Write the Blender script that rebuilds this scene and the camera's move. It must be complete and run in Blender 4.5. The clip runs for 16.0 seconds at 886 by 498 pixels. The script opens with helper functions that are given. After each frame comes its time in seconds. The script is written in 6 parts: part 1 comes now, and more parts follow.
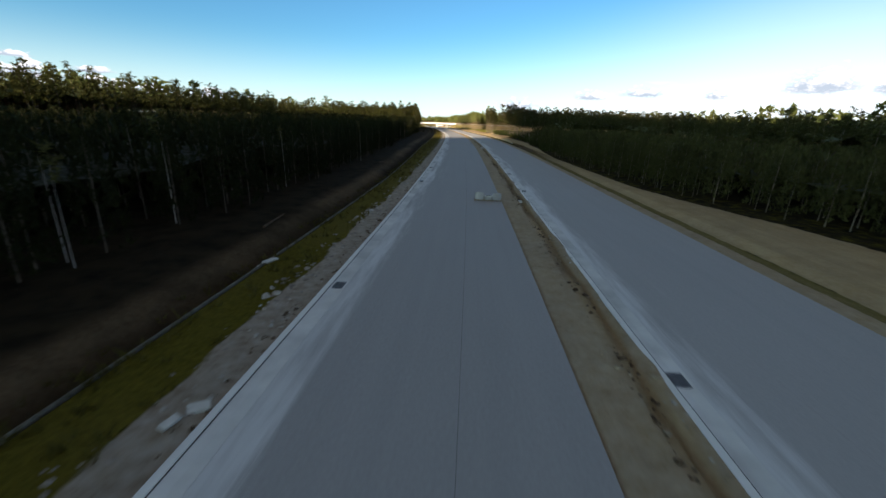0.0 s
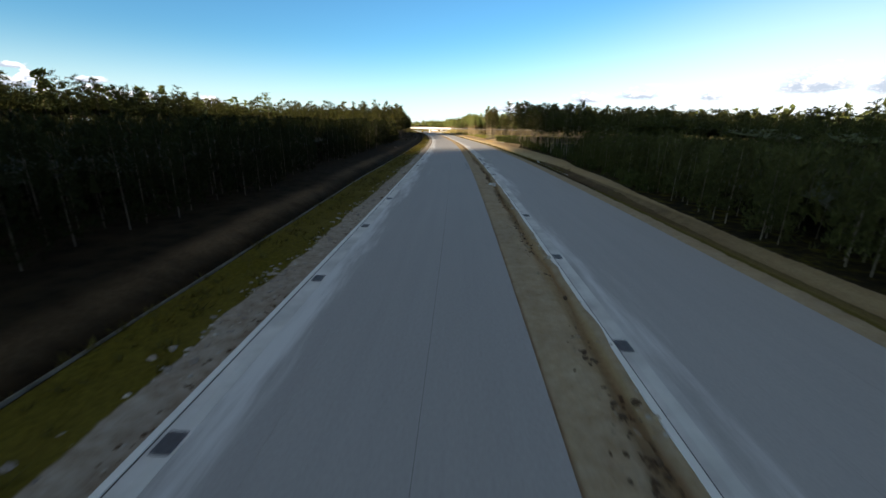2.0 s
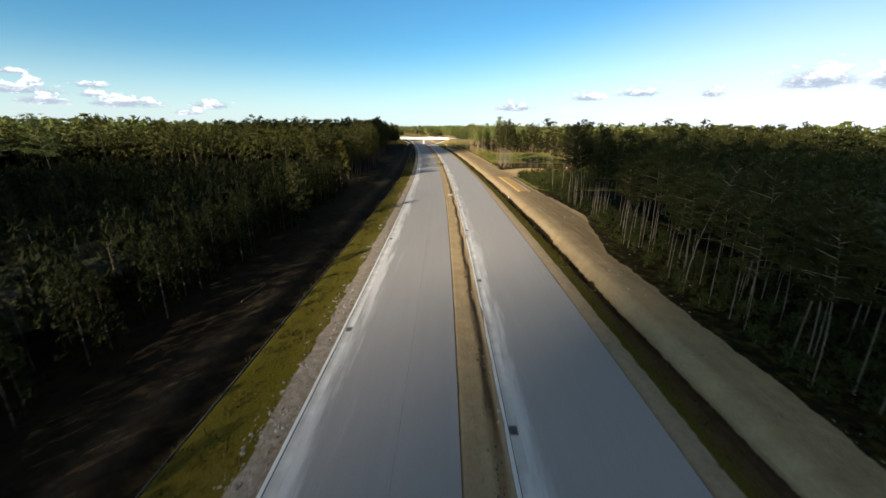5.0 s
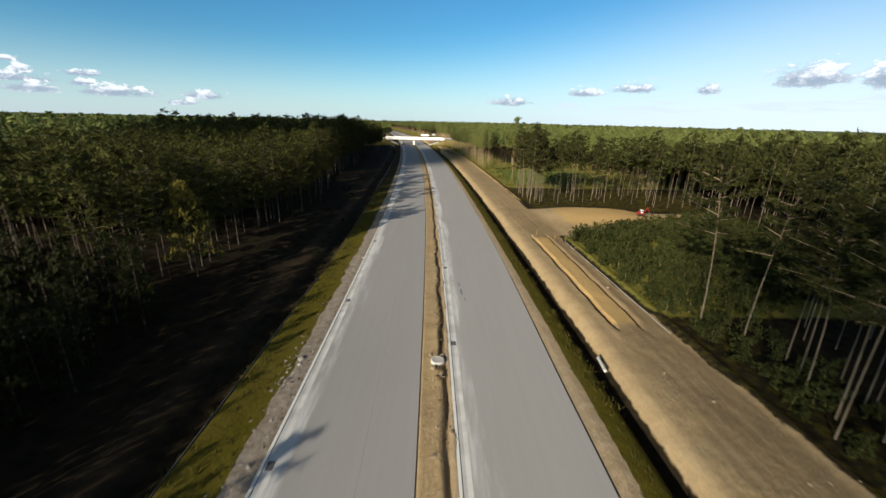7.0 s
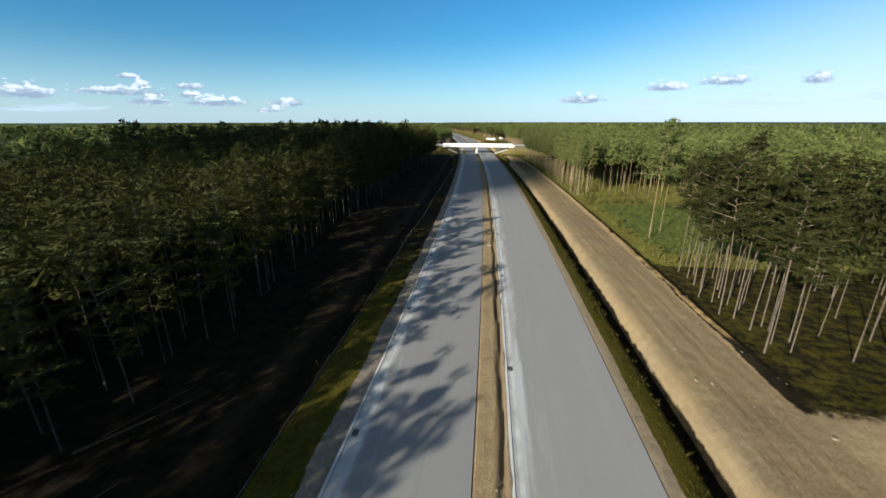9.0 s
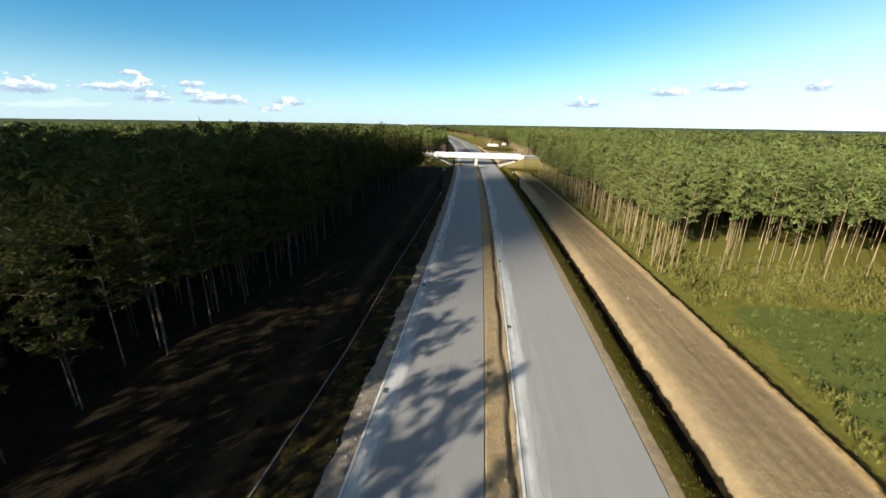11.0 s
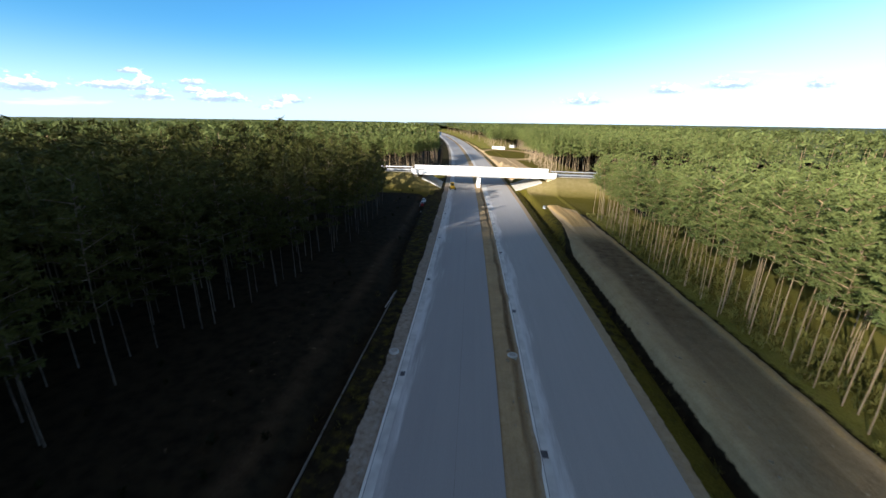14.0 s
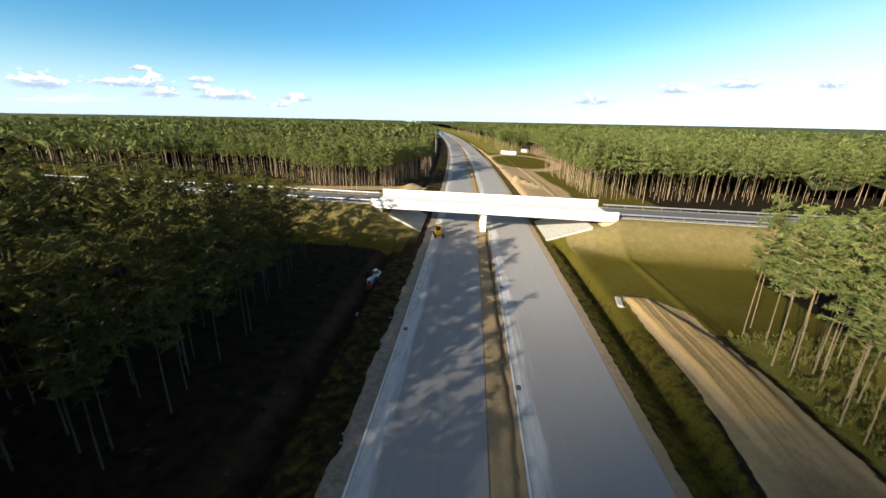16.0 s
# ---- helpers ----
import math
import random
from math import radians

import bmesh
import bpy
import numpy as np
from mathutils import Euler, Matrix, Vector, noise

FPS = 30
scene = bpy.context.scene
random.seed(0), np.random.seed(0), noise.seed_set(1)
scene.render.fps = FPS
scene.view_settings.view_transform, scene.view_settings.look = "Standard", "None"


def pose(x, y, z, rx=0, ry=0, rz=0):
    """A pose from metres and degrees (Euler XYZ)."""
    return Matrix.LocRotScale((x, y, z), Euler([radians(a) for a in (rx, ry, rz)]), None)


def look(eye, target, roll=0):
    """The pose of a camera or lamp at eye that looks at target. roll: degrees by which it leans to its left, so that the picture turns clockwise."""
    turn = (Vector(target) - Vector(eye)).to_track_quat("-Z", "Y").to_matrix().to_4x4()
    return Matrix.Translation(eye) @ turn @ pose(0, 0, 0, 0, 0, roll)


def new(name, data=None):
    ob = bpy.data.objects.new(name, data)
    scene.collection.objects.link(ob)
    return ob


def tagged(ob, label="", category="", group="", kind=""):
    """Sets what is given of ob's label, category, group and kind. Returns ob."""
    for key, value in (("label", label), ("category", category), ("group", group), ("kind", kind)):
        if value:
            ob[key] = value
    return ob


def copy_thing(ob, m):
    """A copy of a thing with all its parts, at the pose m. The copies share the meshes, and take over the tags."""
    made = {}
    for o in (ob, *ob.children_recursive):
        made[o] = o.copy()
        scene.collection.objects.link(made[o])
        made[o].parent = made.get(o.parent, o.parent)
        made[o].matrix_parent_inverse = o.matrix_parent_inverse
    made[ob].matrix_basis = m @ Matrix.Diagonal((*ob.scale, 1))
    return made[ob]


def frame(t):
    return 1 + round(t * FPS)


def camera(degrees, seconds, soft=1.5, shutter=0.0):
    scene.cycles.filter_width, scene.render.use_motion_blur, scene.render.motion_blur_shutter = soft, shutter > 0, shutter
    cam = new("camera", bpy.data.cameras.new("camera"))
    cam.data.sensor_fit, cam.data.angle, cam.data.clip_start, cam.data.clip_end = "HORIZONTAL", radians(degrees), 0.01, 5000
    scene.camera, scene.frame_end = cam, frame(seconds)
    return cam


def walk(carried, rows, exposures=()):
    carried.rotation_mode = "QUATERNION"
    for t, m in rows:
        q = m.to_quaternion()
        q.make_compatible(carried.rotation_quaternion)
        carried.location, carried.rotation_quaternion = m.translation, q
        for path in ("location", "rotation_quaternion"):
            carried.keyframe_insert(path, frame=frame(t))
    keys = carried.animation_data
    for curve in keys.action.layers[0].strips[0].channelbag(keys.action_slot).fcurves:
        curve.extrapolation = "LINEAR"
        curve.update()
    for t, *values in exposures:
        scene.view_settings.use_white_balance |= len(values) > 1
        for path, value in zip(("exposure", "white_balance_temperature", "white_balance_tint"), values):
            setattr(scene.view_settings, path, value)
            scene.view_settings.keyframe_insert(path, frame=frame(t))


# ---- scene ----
# ---------------------------------------------------------------- the line of the road
# s: metres along the road, n: metres to the right of the first carriageway's inner edge
BEND, EASE = 0.00029053, -7.0043e-08


def heading(s):
    s = np.clip(s, -300.0, 1600.0)
    return BEND * s + EASE * ((s - 343.1) ** 2 - 343.1 ** 2)


LINE_S = np.arange(-2000.0, 5001.0, 1.0)
_h = heading((LINE_S[1:] + LINE_S[:-1]) / 2)
LINE_X = np.concatenate([[0], np.cumsum(-np.sin(_h))])
LINE_Y = np.concatenate([[0], np.cumsum(np.cos(_h))])
LINE_X -= LINE_X[2000]
LINE_Y -= LINE_Y[2000]
_z = np.interp(LINE_S, [-98, 0, 88, 176, 265, 392, 539], [-0.69, -0.87, -1.04, -0.02, 0.13, -0.54, 0.0])
LINE_Z = np.convolve(np.pad(_z, 30, mode="edge"), np.ones(61) / 61, mode="valid")


def xyz(s, n, z=0.0):
    """World places of road coordinates (arrays or numbers)."""
    s, n = np.asarray(s, float), np.asarray(n, float)
    h = heading(s)
    x = np.interp(s, LINE_S, LINE_X) + n * np.cos(h)
    y = np.interp(s, LINE_S, LINE_Y) + n * np.sin(h)
    return np.stack(np.broadcast_arrays(x, y, np.interp(s, LINE_S, LINE_Z) + z), -1)


def at(s, n, z=0.0, turn=0.0):
    """Pose of a thing at road coordinates, its y axis along the road."""
    x, y, zz = xyz(s, n, z)
    return pose(float(x), float(y), float(zz), 0, 0, math.degrees(float(heading(s))) + turn)


# ---------------------------------------------------------------- camera
# seconds, s, n, height, yaw against the road, pitch, roll
ROWS = [
    (0, 44.79, -3.68, 6.44, 3.43, -17.89, 2.19),
    (0.5, 62.23, -3.37, 6.47, 3.29, -17.93, 1.97),
    (1, 79.50, -3.10, 6.54, 3.27, -17.57, 1.80),
    (1.5, 96.45, -2.90, 6.56, 2.93, -17.32, 1.71),
    (2, 113.07, -2.81, 6.63, 2.02, -17.27, 1.34),
    (2.5, 129.24, -2.68, 7.76, 2.31, -17.05, 1.12),
    (3, 145.06, -2.46, 9.52, 2.34, -16.96, 0.78),
    (3.5, 160.77, -2.16, 11.35, 2.12, -17.26, 0.34),
    (4, 176.79, -1.82, 13.26, 1.49, -17.09, 0.20),
    (4.5, 193.47, -1.42, 15.27, 0.98, -17.09, 0.28),
    (5, 210.81, -0.95, 17.40, 0.58, -17.27, 0.59),
    (5.5, 228.71, -0.46, 19.35, 0.22, -17.53, 0.99),
    (6, 247.10, 0.02, 20.82, -0.20, -17.80, 1.32),
    (6.5, 265.86, 0.47, 21.52, -0.76, -17.99, 1.44),
    (7, 285.01, 0.88, 21.46, -1.47, -18.10, 1.36),
    (7.2, 292.57, 0.95, 21.54, -1.60, -18.14, 1.28),
    (7.3, 296.33, 0.96, 21.60, -1.00, -18.15, 1.23),
    (7.4, 300.06, 0.97, 21.66, 5.50, -18.16, 1.16),
    (7.5, 303.77, 0.96, 21.73, 6.99, -18.18, 1.07),
    (8, 321.97, 0.79, 22.08, 6.98, -18.19, 0.38),
    (8.5, 339.35, 0.65, 22.56, 7.01, -18.16, 0.01),
    (9, 355.89, 0.53, 23.17, 7.08, -18.08, -0.05),
    (9.5, 371.87, 0.36, 23.77, 7.09, -17.98, 0.10),
    (10, 387.56, 0.09, 24.23, 6.95, -17.89, 0.35),
    (10.5, 403.23, -0.38, 24.42, 6.55, -17.84, 0.62),
    (11, 418.87, -1.03, 24.34, 5.91, -17.82, 0.89),
    (11.5, 434.40, -1.75, 24.27, 5.65, -17.48, 0.78),
    (12, 450.08, -2.50, 24.29, 5.59, -17.75, 0.89),
    (12.5, 465.64, -3.13, 24.18, 5.36, -17.75, 0.58),
    (13, 481.30, -3.44, 24.12, 5.08, -17.57, 0.51),
    (13.5, 497.32, -3.39, 24.23, 5.05, -17.98, 0.38),
    (14, 513.65, -3.03, 24.39, 4.53, -18.14, 0.81),
    (14.5, 529.88, -2.62, 24.41, 4.45, -18.40, 1.09),
    (15, 546.06, -2.34, 24.48, 4.61, -18.27, 0.90),
    (15.5, 562.04, -2.16, 24.53, 4.44, -18.11, 0.88),
    (16, 577.77, -2.04, 24.52, 4.38, -18.29, 1.13),
]
cam = camera(97.27, 16.0, 1.5, 0.15)


def flown(s, n, z, yaw, pitch, roll):
    x, y, _ = xyz(s, n)
    return (pose(float(x), float(y), z, 0, 0, math.degrees(float(heading(s))) + yaw)
            @ pose(0, 0, 0, 90 + pitch) @ pose(0, 0, 0, 0, 0, roll))


EXPOSURES = ((0.0, 0.96, 6550, 15), (4.0, 1.0, 6500, 14), (6.2, 0.45, 6000, 10), (7.2, 0.45, 6000, 10), (7.7, 0.36, 5400, 8), (8.4, 0.36, 5400, 8), (10.4, 0.75, 5850, 8), (11.0, 0.78, 5750, 8), (12.6, 0.93, 5450, 11), (14.5, 1.12, 5550, 15), (15.4, 1.08, 5850, 14), (16.0, 0.96, 5950, 12))

walk(cam, [(r[0], flown(*r[1:])) for r in ROWS], EXPOSURES)

# ---------------------------------------------------------------- sky and sun
SUN_HIGH, SUN_FROM = 18.6, 209.0   # degrees; SUN_FROM clockwise from +y
world = bpy.data.worlds.new("world")
scene.world = world
world.use_nodes = True
wn, wl = world.node_tree.nodes, world.node_tree.links
wn.clear()
sky = wn.new("ShaderNodeTexSky")
sky.sky_type, sky.sun_disc = "NISHITA", False
sky.sun_elevation, sky.sun_rotation = radians(SUN_HIGH), radians(SUN_FROM)
sky.air_density, sky.dust_density, sky.ozone_density = 1.0, 0.6, 3.0
w_out, w_bg = wn.new("ShaderNodeOutputWorld"), wn.new("ShaderNodeBackground")
w_bg.inputs["Strength"].default_value = 0.07


def wmath(op, a, b=0.0, c=0.0):
    nd = wn.new("ShaderNodeMath")
    nd.operation = op
    for sock, v in zip(nd.inputs, (a, b, c)):
        if isinstance(v, (int, float)):
            sock.default_value = v
        else:
            wl.new(v, sock)
    return nd.outputs[0]


def wstep(x, lo, hi):
    nd = wn.new("ShaderNodeMapRange")
    nd.interpolation_type = "SMOOTHSTEP"
    wl.new(x, nd.inputs[0])
    for sock, v in ((nd.inputs[1], lo), (nd.inputs[2], hi)):
        if isinstance(v, (int, float)):
            sock.default_value = v
        else:
            wl.new(v, sock)
    return nd.outputs[0]


def wmix(f, a, b):
    nd = wn.new("ShaderNodeMix")
    nd.data_type = "RGBA"
    for sock, v in ((nd.inputs[0], f), (nd.inputs[6], a), (nd.inputs[7], b)):
        if isinstance(v, tuple):
            sock.default_value = (*v, 1)
        else:
            wl.new(v, sock)
    return nd.outputs[2]


w_tc, w_xyz = wn.new("ShaderNodeTexCoord"), wn.new("ShaderNodeSeparateXYZ")
wl.new(w_tc.outputs["Generated"], w_xyz.inputs[0])
w_az = wmath("ARCTAN2", w_xyz.outputs[0], w_xyz.outputs[1])
w_el = wmath("ARCSINE", w_xyz.outputs[2])


def wcloud(sx, sy, scale, shift, detail=7.0):
    vec, nz = wn.new("ShaderNodeCombineXYZ"), wn.new("ShaderNodeTexNoise")
    wl.new(wmath("MULTIPLY", w_az, sx), vec.inputs[0])
    wl.new(wmath("MULTIPLY", w_el, sy), vec.inputs[1])
    vec.inputs[2].default_value = shift
    nz.inputs["Scale"].default_value, nz.inputs["Detail"].default_value, nz.inputs["Roughness"].default_value = scale, detail, 0.55
    wl.new(vec.outputs[0], nz.inputs["Vector"])
    return nz.outputs["Fac"]


# clear cyan blue low down, plain sky overhead, white haze on the horizon, flat fair-weather clouds above it
w_sat = wn.new("ShaderNodeHueSaturation")
w_sat.inputs["Saturation"].default_value = 1.12
wl.new(sky.outputs[0], w_sat.inputs["Color"])
w_tint = wn.new("ShaderNodeMix")
w_tint.data_type, w_tint.blend_type = "RGBA", "MULTIPLY"
w_tint.inputs[0].default_value = 1.0
wl.new(w_sat.outputs[0], w_tint.inputs[6])
w_tint.inputs[7].default_value = (0.75, 1.21, 1.25, 1)
w_pale = wn.new("ShaderNodeHueSaturation")
w_pale.inputs["Saturation"].default_value = 0.28
w_pale.inputs["Value"].default_value = 0.5
wl.new(sky.outputs[0], w_pale.inputs["Color"])
w_blue = wmix(wstep(w_el, 0.32, 0.62), w_tint.outputs[2], w_pale.outputs[0])
w_haze = wmath("MULTIPLY", wmath("POWER", wmath("SUBTRACT", 1.0, wstep(wmath("MULTIPLY", w_el, wmath("SUBTRACT", 1.2, wmath("MULTIPLY", wstep(w_az, -0.3, 0.7), 0.61))), -0.02, 0.25)), 1.55), wmath("ADD", 0.55, wmath("MULTIPLY", wstep(w_az, -0.35, 0.75), 0.42)))
w_col = wmix(w_haze, w_blue, (9.8, 10.6, 11.0))
# fair-weather clouds low over the forest: azimuth, height of the base line, half width, depth (radians)
CLOUDS = ((-1.02, 0.045, 0.036, 0.022), (-0.886, 0.0525, 0.072, 0.013), (-0.855, 0.064, 0.014, 0.014), (-0.848, 0.037, 0.035, 0.013), (-0.876, 0.081, 0.024, 0.007),
          (-0.778, 0.066, 0.03, 0.009), (-0.777, 0.05, 0.022, 0.011), (-0.736, 0.037, 0.064, 0.0165), (-0.591, 0.038, 0.04, 0.0145), (-0.634, 0.024, 0.028, 0.0095),
          (0.089, 0.045, 0.048, 0.0165), (0.252, 0.066, 0.036, 0.0135), (0.355, 0.073, 0.044, 0.0165), (0.489, 0.07, 0.021, 0.0165), (0.641, 0.084, 0.056, 0.033), (0.735, 0.08, 0.03, 0.032))
VEILS = ((-1.0, 0.021, 0.07, 0.010), (0.387, 0.033, 0.11, 0.018), (0.66, 0.036, 0.14, 0.018), (0.216, 0.036, 0.07, 0.011), (0.73, 0.052, 0.06, 0.012), (0.407, 0.092, 0.045, 0.010))
w_bump = wmath("SUBTRACT", wmath("ADD", wcloud(44.0, 80.0, 1.0, 13.3, 5.0), wmath("MULTIPLY", wcloud(130.0, 210.0, 1.0, 8.1, 4.0), 0.45)), 0.72)
w_shred = wmath("SUBTRACT", wcloud(16.0, 110.0, 1.0, 3.3, 6.0), 0.5)


def wblob(places, rough, ragged, lo, hi):
    """The union of flat-based clouds, and how high in its cloud each direction lies."""
    whole, high = 0.0, 0.0
    for az, el, wide, deep in places:
        da = wmath("DIVIDE", wmath("SUBTRACT", w_az, az), wide)
        de = wmath("DIVIDE", wmath("SUBTRACT", w_el, el), deep)
        dd = wmath("MAXIMUM", de, wmath("MULTIPLY", de, -2.6))
        r = wmath("SQRT", wmath("ADD", wmath("MULTIPLY", da, da), wmath("MULTIPLY", dd, dd)))
        m = wstep(wmath("ADD", wmath("SUBTRACT", 1.0, r), wmath("MULTIPLY", rough, ragged)), lo, hi)
        whole = wmath("MAXIMUM", whole, m)
        high = wmath("MAXIMUM", high, wmath("MULTIPLY", m, de))
    return whole, high


w_puff, w_high = wblob(CLOUDS, w_bump, 2.2, -0.16, 0.46)
w_veil, _ = wblob(VEILS, w_shred, 4.5, 0.0, 1.0)
w_lit = wstep(wmath("ADD", w_high, wmath("MULTIPLY", w_bump, 2.2)), -0.05, 0.8)
w_col = wmix(wmath("MULTIPLY", w_veil, 0.6), w_col, (8.4, 9.1, 9.9))
w_col = wmix(wmath("MULTIPLY", w_puff, 0.92), w_col, wmix(w_lit, (4.2, 4.9, 5.8), (11.4, 11.3, 11.0)))
wl.new(w_col, w_bg.inputs["Color"])
wl.new(w_bg.outputs[0], w_out.inputs[0])

sun = new("sun", bpy.data.lights.new("sun", "SUN"))
sun.data.energy, sun.data.angle, sun.data.color = 5.0, radians(0.5), (1.0, 0.85, 0.63)
_a, _e = radians(SUN_FROM), radians(SUN_HIGH)
SUN_AT = Vector((math.sin(_a) * math.cos(_e), math.cos(_a) * math.cos(_e), math.sin(_e)))
sun.matrix_world = look(SUN_AT * 100, (0, 0, 0))

# ---------------------------------------------------------------- materials


class Mat:
    """A small builder for node materials."""

    def __init__(self, name, rough=0.9, metal=0.0):
        self.m = bpy.data.materials.new(name)
        self.m.use_nodes = True
        self.t = self.m.node_tree
        self.b = self.t.nodes["Principled BSDF"]
        self.b.inputs["Roughness"].default_value = rough
        self.b.inputs["Metallic"].default_value = metal
        self.b.inputs["Specular IOR Level"].default_value = 0.25

    def n(self, kind, **kw):
        node = self.t.nodes.new("ShaderNode" + kind)
        for k, v in kw.items():
            node.inputs[k.replace("_", " ")].default_value = v
        return node

    def link(self, a, b):
        self.t.links.new(a, b)

    def uv(self, sx=1.0, sy=1.0):
        tc, mp = self.n("TexCoord"), self.n("Mapping")
        mp.inputs["Scale"].default_value = (sx, sy, 1)
        self.link(tc.outputs["UV"], mp.inputs["Vector"])
        return mp.outputs[0]

    def pos(self, sx=1.0, sy=1.0, sz=1.0, local=False):
        mp = self.n("Mapping")
        mp.inputs["Scale"].default_value = (sx, sy, sz)
        if local:
            self.link(self.n("TexCoord").outputs["Object"], mp.inputs["Vector"])
        else:
            self.link(self.n("NewGeometry").outputs["Position"], mp.inputs["Vector"])
        return mp.outputs[0]

    def noise(self, vec, scale, detail=4.0, rough=0.55):
        nd = self.n("TexNoise", Scale=scale, Detail=detail, Roughness=rough)
        self.link(vec, nd.inputs["Vector"])
        return nd.outputs["Fac"]

    def ramp(self, fac, *stops):
        nd = self.n("ValToRGB")
        el = nd.color_ramp.elements
        while len(el) < len(stops):
            el.new(0.5)
        for e, (p, c) in zip(el, stops):
            e.position, e.color = p, (*c, 1) if isinstance(c, tuple) else (c, c, c, 1)
        self.link(fac, nd.inputs[0])
        return nd.outputs[0]

    def mix(self, fac, a, b, how="MIX"):
        nd = self.n("Mix")
        nd.data_type, nd.blend_type = "RGBA", how
        for sock, v in ((nd.inputs[0], fac), (nd.inputs[6], a), (nd.inputs[7], b)):
            if isinstance(v, (int, float)):
                sock.default_value = v if sock == nd.inputs[0] else (v, v, v, 1)
            elif isinstance(v, tuple):
                sock.default_value = (*v, 1)
            else:
                self.link(v, sock)
        return nd.outputs[2]

    def math(self, op, a, b=0.0):
        nd = self.n("Math")
        nd.operation = op
        for sock, v in zip(nd.inputs, (a, b)):
            if isinstance(v, (int, float)):
                sock.default_value = v
            else:
                self.link(v, sock)
        return nd.outputs[0]

    def smooth(self, x, lo, hi):
        nd = self.n("MapRange")
        nd.interpolation_type = "SMOOTHSTEP"
        self.link(x, nd.inputs[0])
        nd.inputs[1].default_value, nd.inputs[2].default_value = lo, hi
        return nd.outputs[0]

    def colour(self, c):
        if isinstance(c, tuple):
            self.b.inputs["Base Color"].default_value = (*c, 1)
        else:
            self.link(c, self.b.inputs["Base Color"])
        return self

    def bump(self, h, strength=0.4, dist=0.05):
        nd = self.n("Bump", Strength=strength, Distance=dist)
        self.link(h, nd.inputs["Height"])
        self.link(nd.outputs[0], self.b.inputs["Normal"])
        return self


def plain(name, c, rough=0.6, metal=0.0, vary=0.18, scale=6.0):
    m = Mat(name, rough, metal)
    f = m.noise(m.pos(), scale, 5)
    lo, hi = tuple(x * (1 - vary) for x in c), tuple(min(1, x * (1 + vary)) for x in c)
    m.colour(m.ramp(f, (0.3, lo), (0.7, hi)))
    m.bump(m.noise(m.pos(), scale * 6, 3), 0.15, 0.02)
    return m.m


def make_concrete(outer):
    """Road concrete: lengthwise smears, pale curing stains along the edge at n = outer."""
    m = Mat("road_concrete_%s" % ("first" if outer < 0 else "second"), 0.82)
    uv = m.uv()
    sep = m.n("SeparateXYZ")
    m.link(uv, sep.inputs[0])
    u = sep.outputs[0]
    long_ = m.noise(m.uv(1.6, 0.03), 1.0, 4)
    blot = m.noise(m.uv(0.35, 0.08), 1.0, 5, 0.6)
    grain = m.noise(m.uv(9, 9), 1.0, 5, 0.7)
    base = m.ramp(long_, (0.25, (0.39, 0.368, 0.348)), (0.75, (0.43, 0.405, 0.382)))
    base = m.mix(m.ramp(blot, (0.35, 0.0), (0.75, 0.35)), base, (0.475, 0.45, 0.425))
    if outer < 0:
        base = m.mix(1.0, base, (0.87, 0.87, 0.88), "MULTIPLY")
    base = m.mix(0.25, base, m.ramp(grain, (0.3, (0.22, 0.22, 0.22)), (0.7, (0.5, 0.5, 0.49))))
    d = m.math("ABSOLUTE", m.math("SUBTRACT", u, outer))
    edge = m.math("ADD", d, m.math("MULTIPLY", m.math("SUBTRACT", m.noise(m.uv(0.9, 0.07), 1.0, 6, 0.65), 0.5), 3.6))
    stain = m.math("MULTIPLY", m.math("SUBTRACT", 1.0, m.smooth(edge, 0.5, 1.5)),
                   m.smooth(m.noise(m.uv(0.4, 0.05), 1.0, 5, 0.65), 0.32, 0.56))
    base = m.mix(m.math("MULTIPLY", stain, 0.8), base, (0.74, 0.735, 0.72))
    streak = m.smooth(m.noise(m.uv(0.6, 0.045), 1.3, 6, 0.65), 0.54, 0.70)
    near = m.math("SUBTRACT", 1.0, m.smooth(d, 0.8, 3.8))
    base = m.mix(m.math("MULTIPLY", m.math("MULTIPLY", streak, near), 0.4), base, (0.66, 0.655, 0.64))
    m.colour(base)
    m.bump(grain, 0.12, 0.02)
    return m.m


M_ROAD_1, M_ROAD_2 = make_concrete(-9.4), make_concrete(3.3)
M_GUTTER = plain("gutter_concrete", (0.62, 0.61, 0.58), 0.85, 0, 0.22, 0.5)
M_WHITE = plain("white_concrete", (0.78, 0.77, 0.73), 0.75, 0, 0.07, 0.7)
M_GREY = plain("grey_concrete", (0.42, 0.40, 0.36), 0.85, 0, 0.2, 1.2)
M_JOINT = plain("joint_filler", (0.06, 0.06, 0.06), 0.7)
M_STEEL = plain("galvanised_steel", (0.55, 0.56, 0.57), 0.45, 0.8, 0.1)
M_ASPHALT = plain("asphalt", (0.15, 0.148, 0.142), 0.9, 0, 0.25, 3)


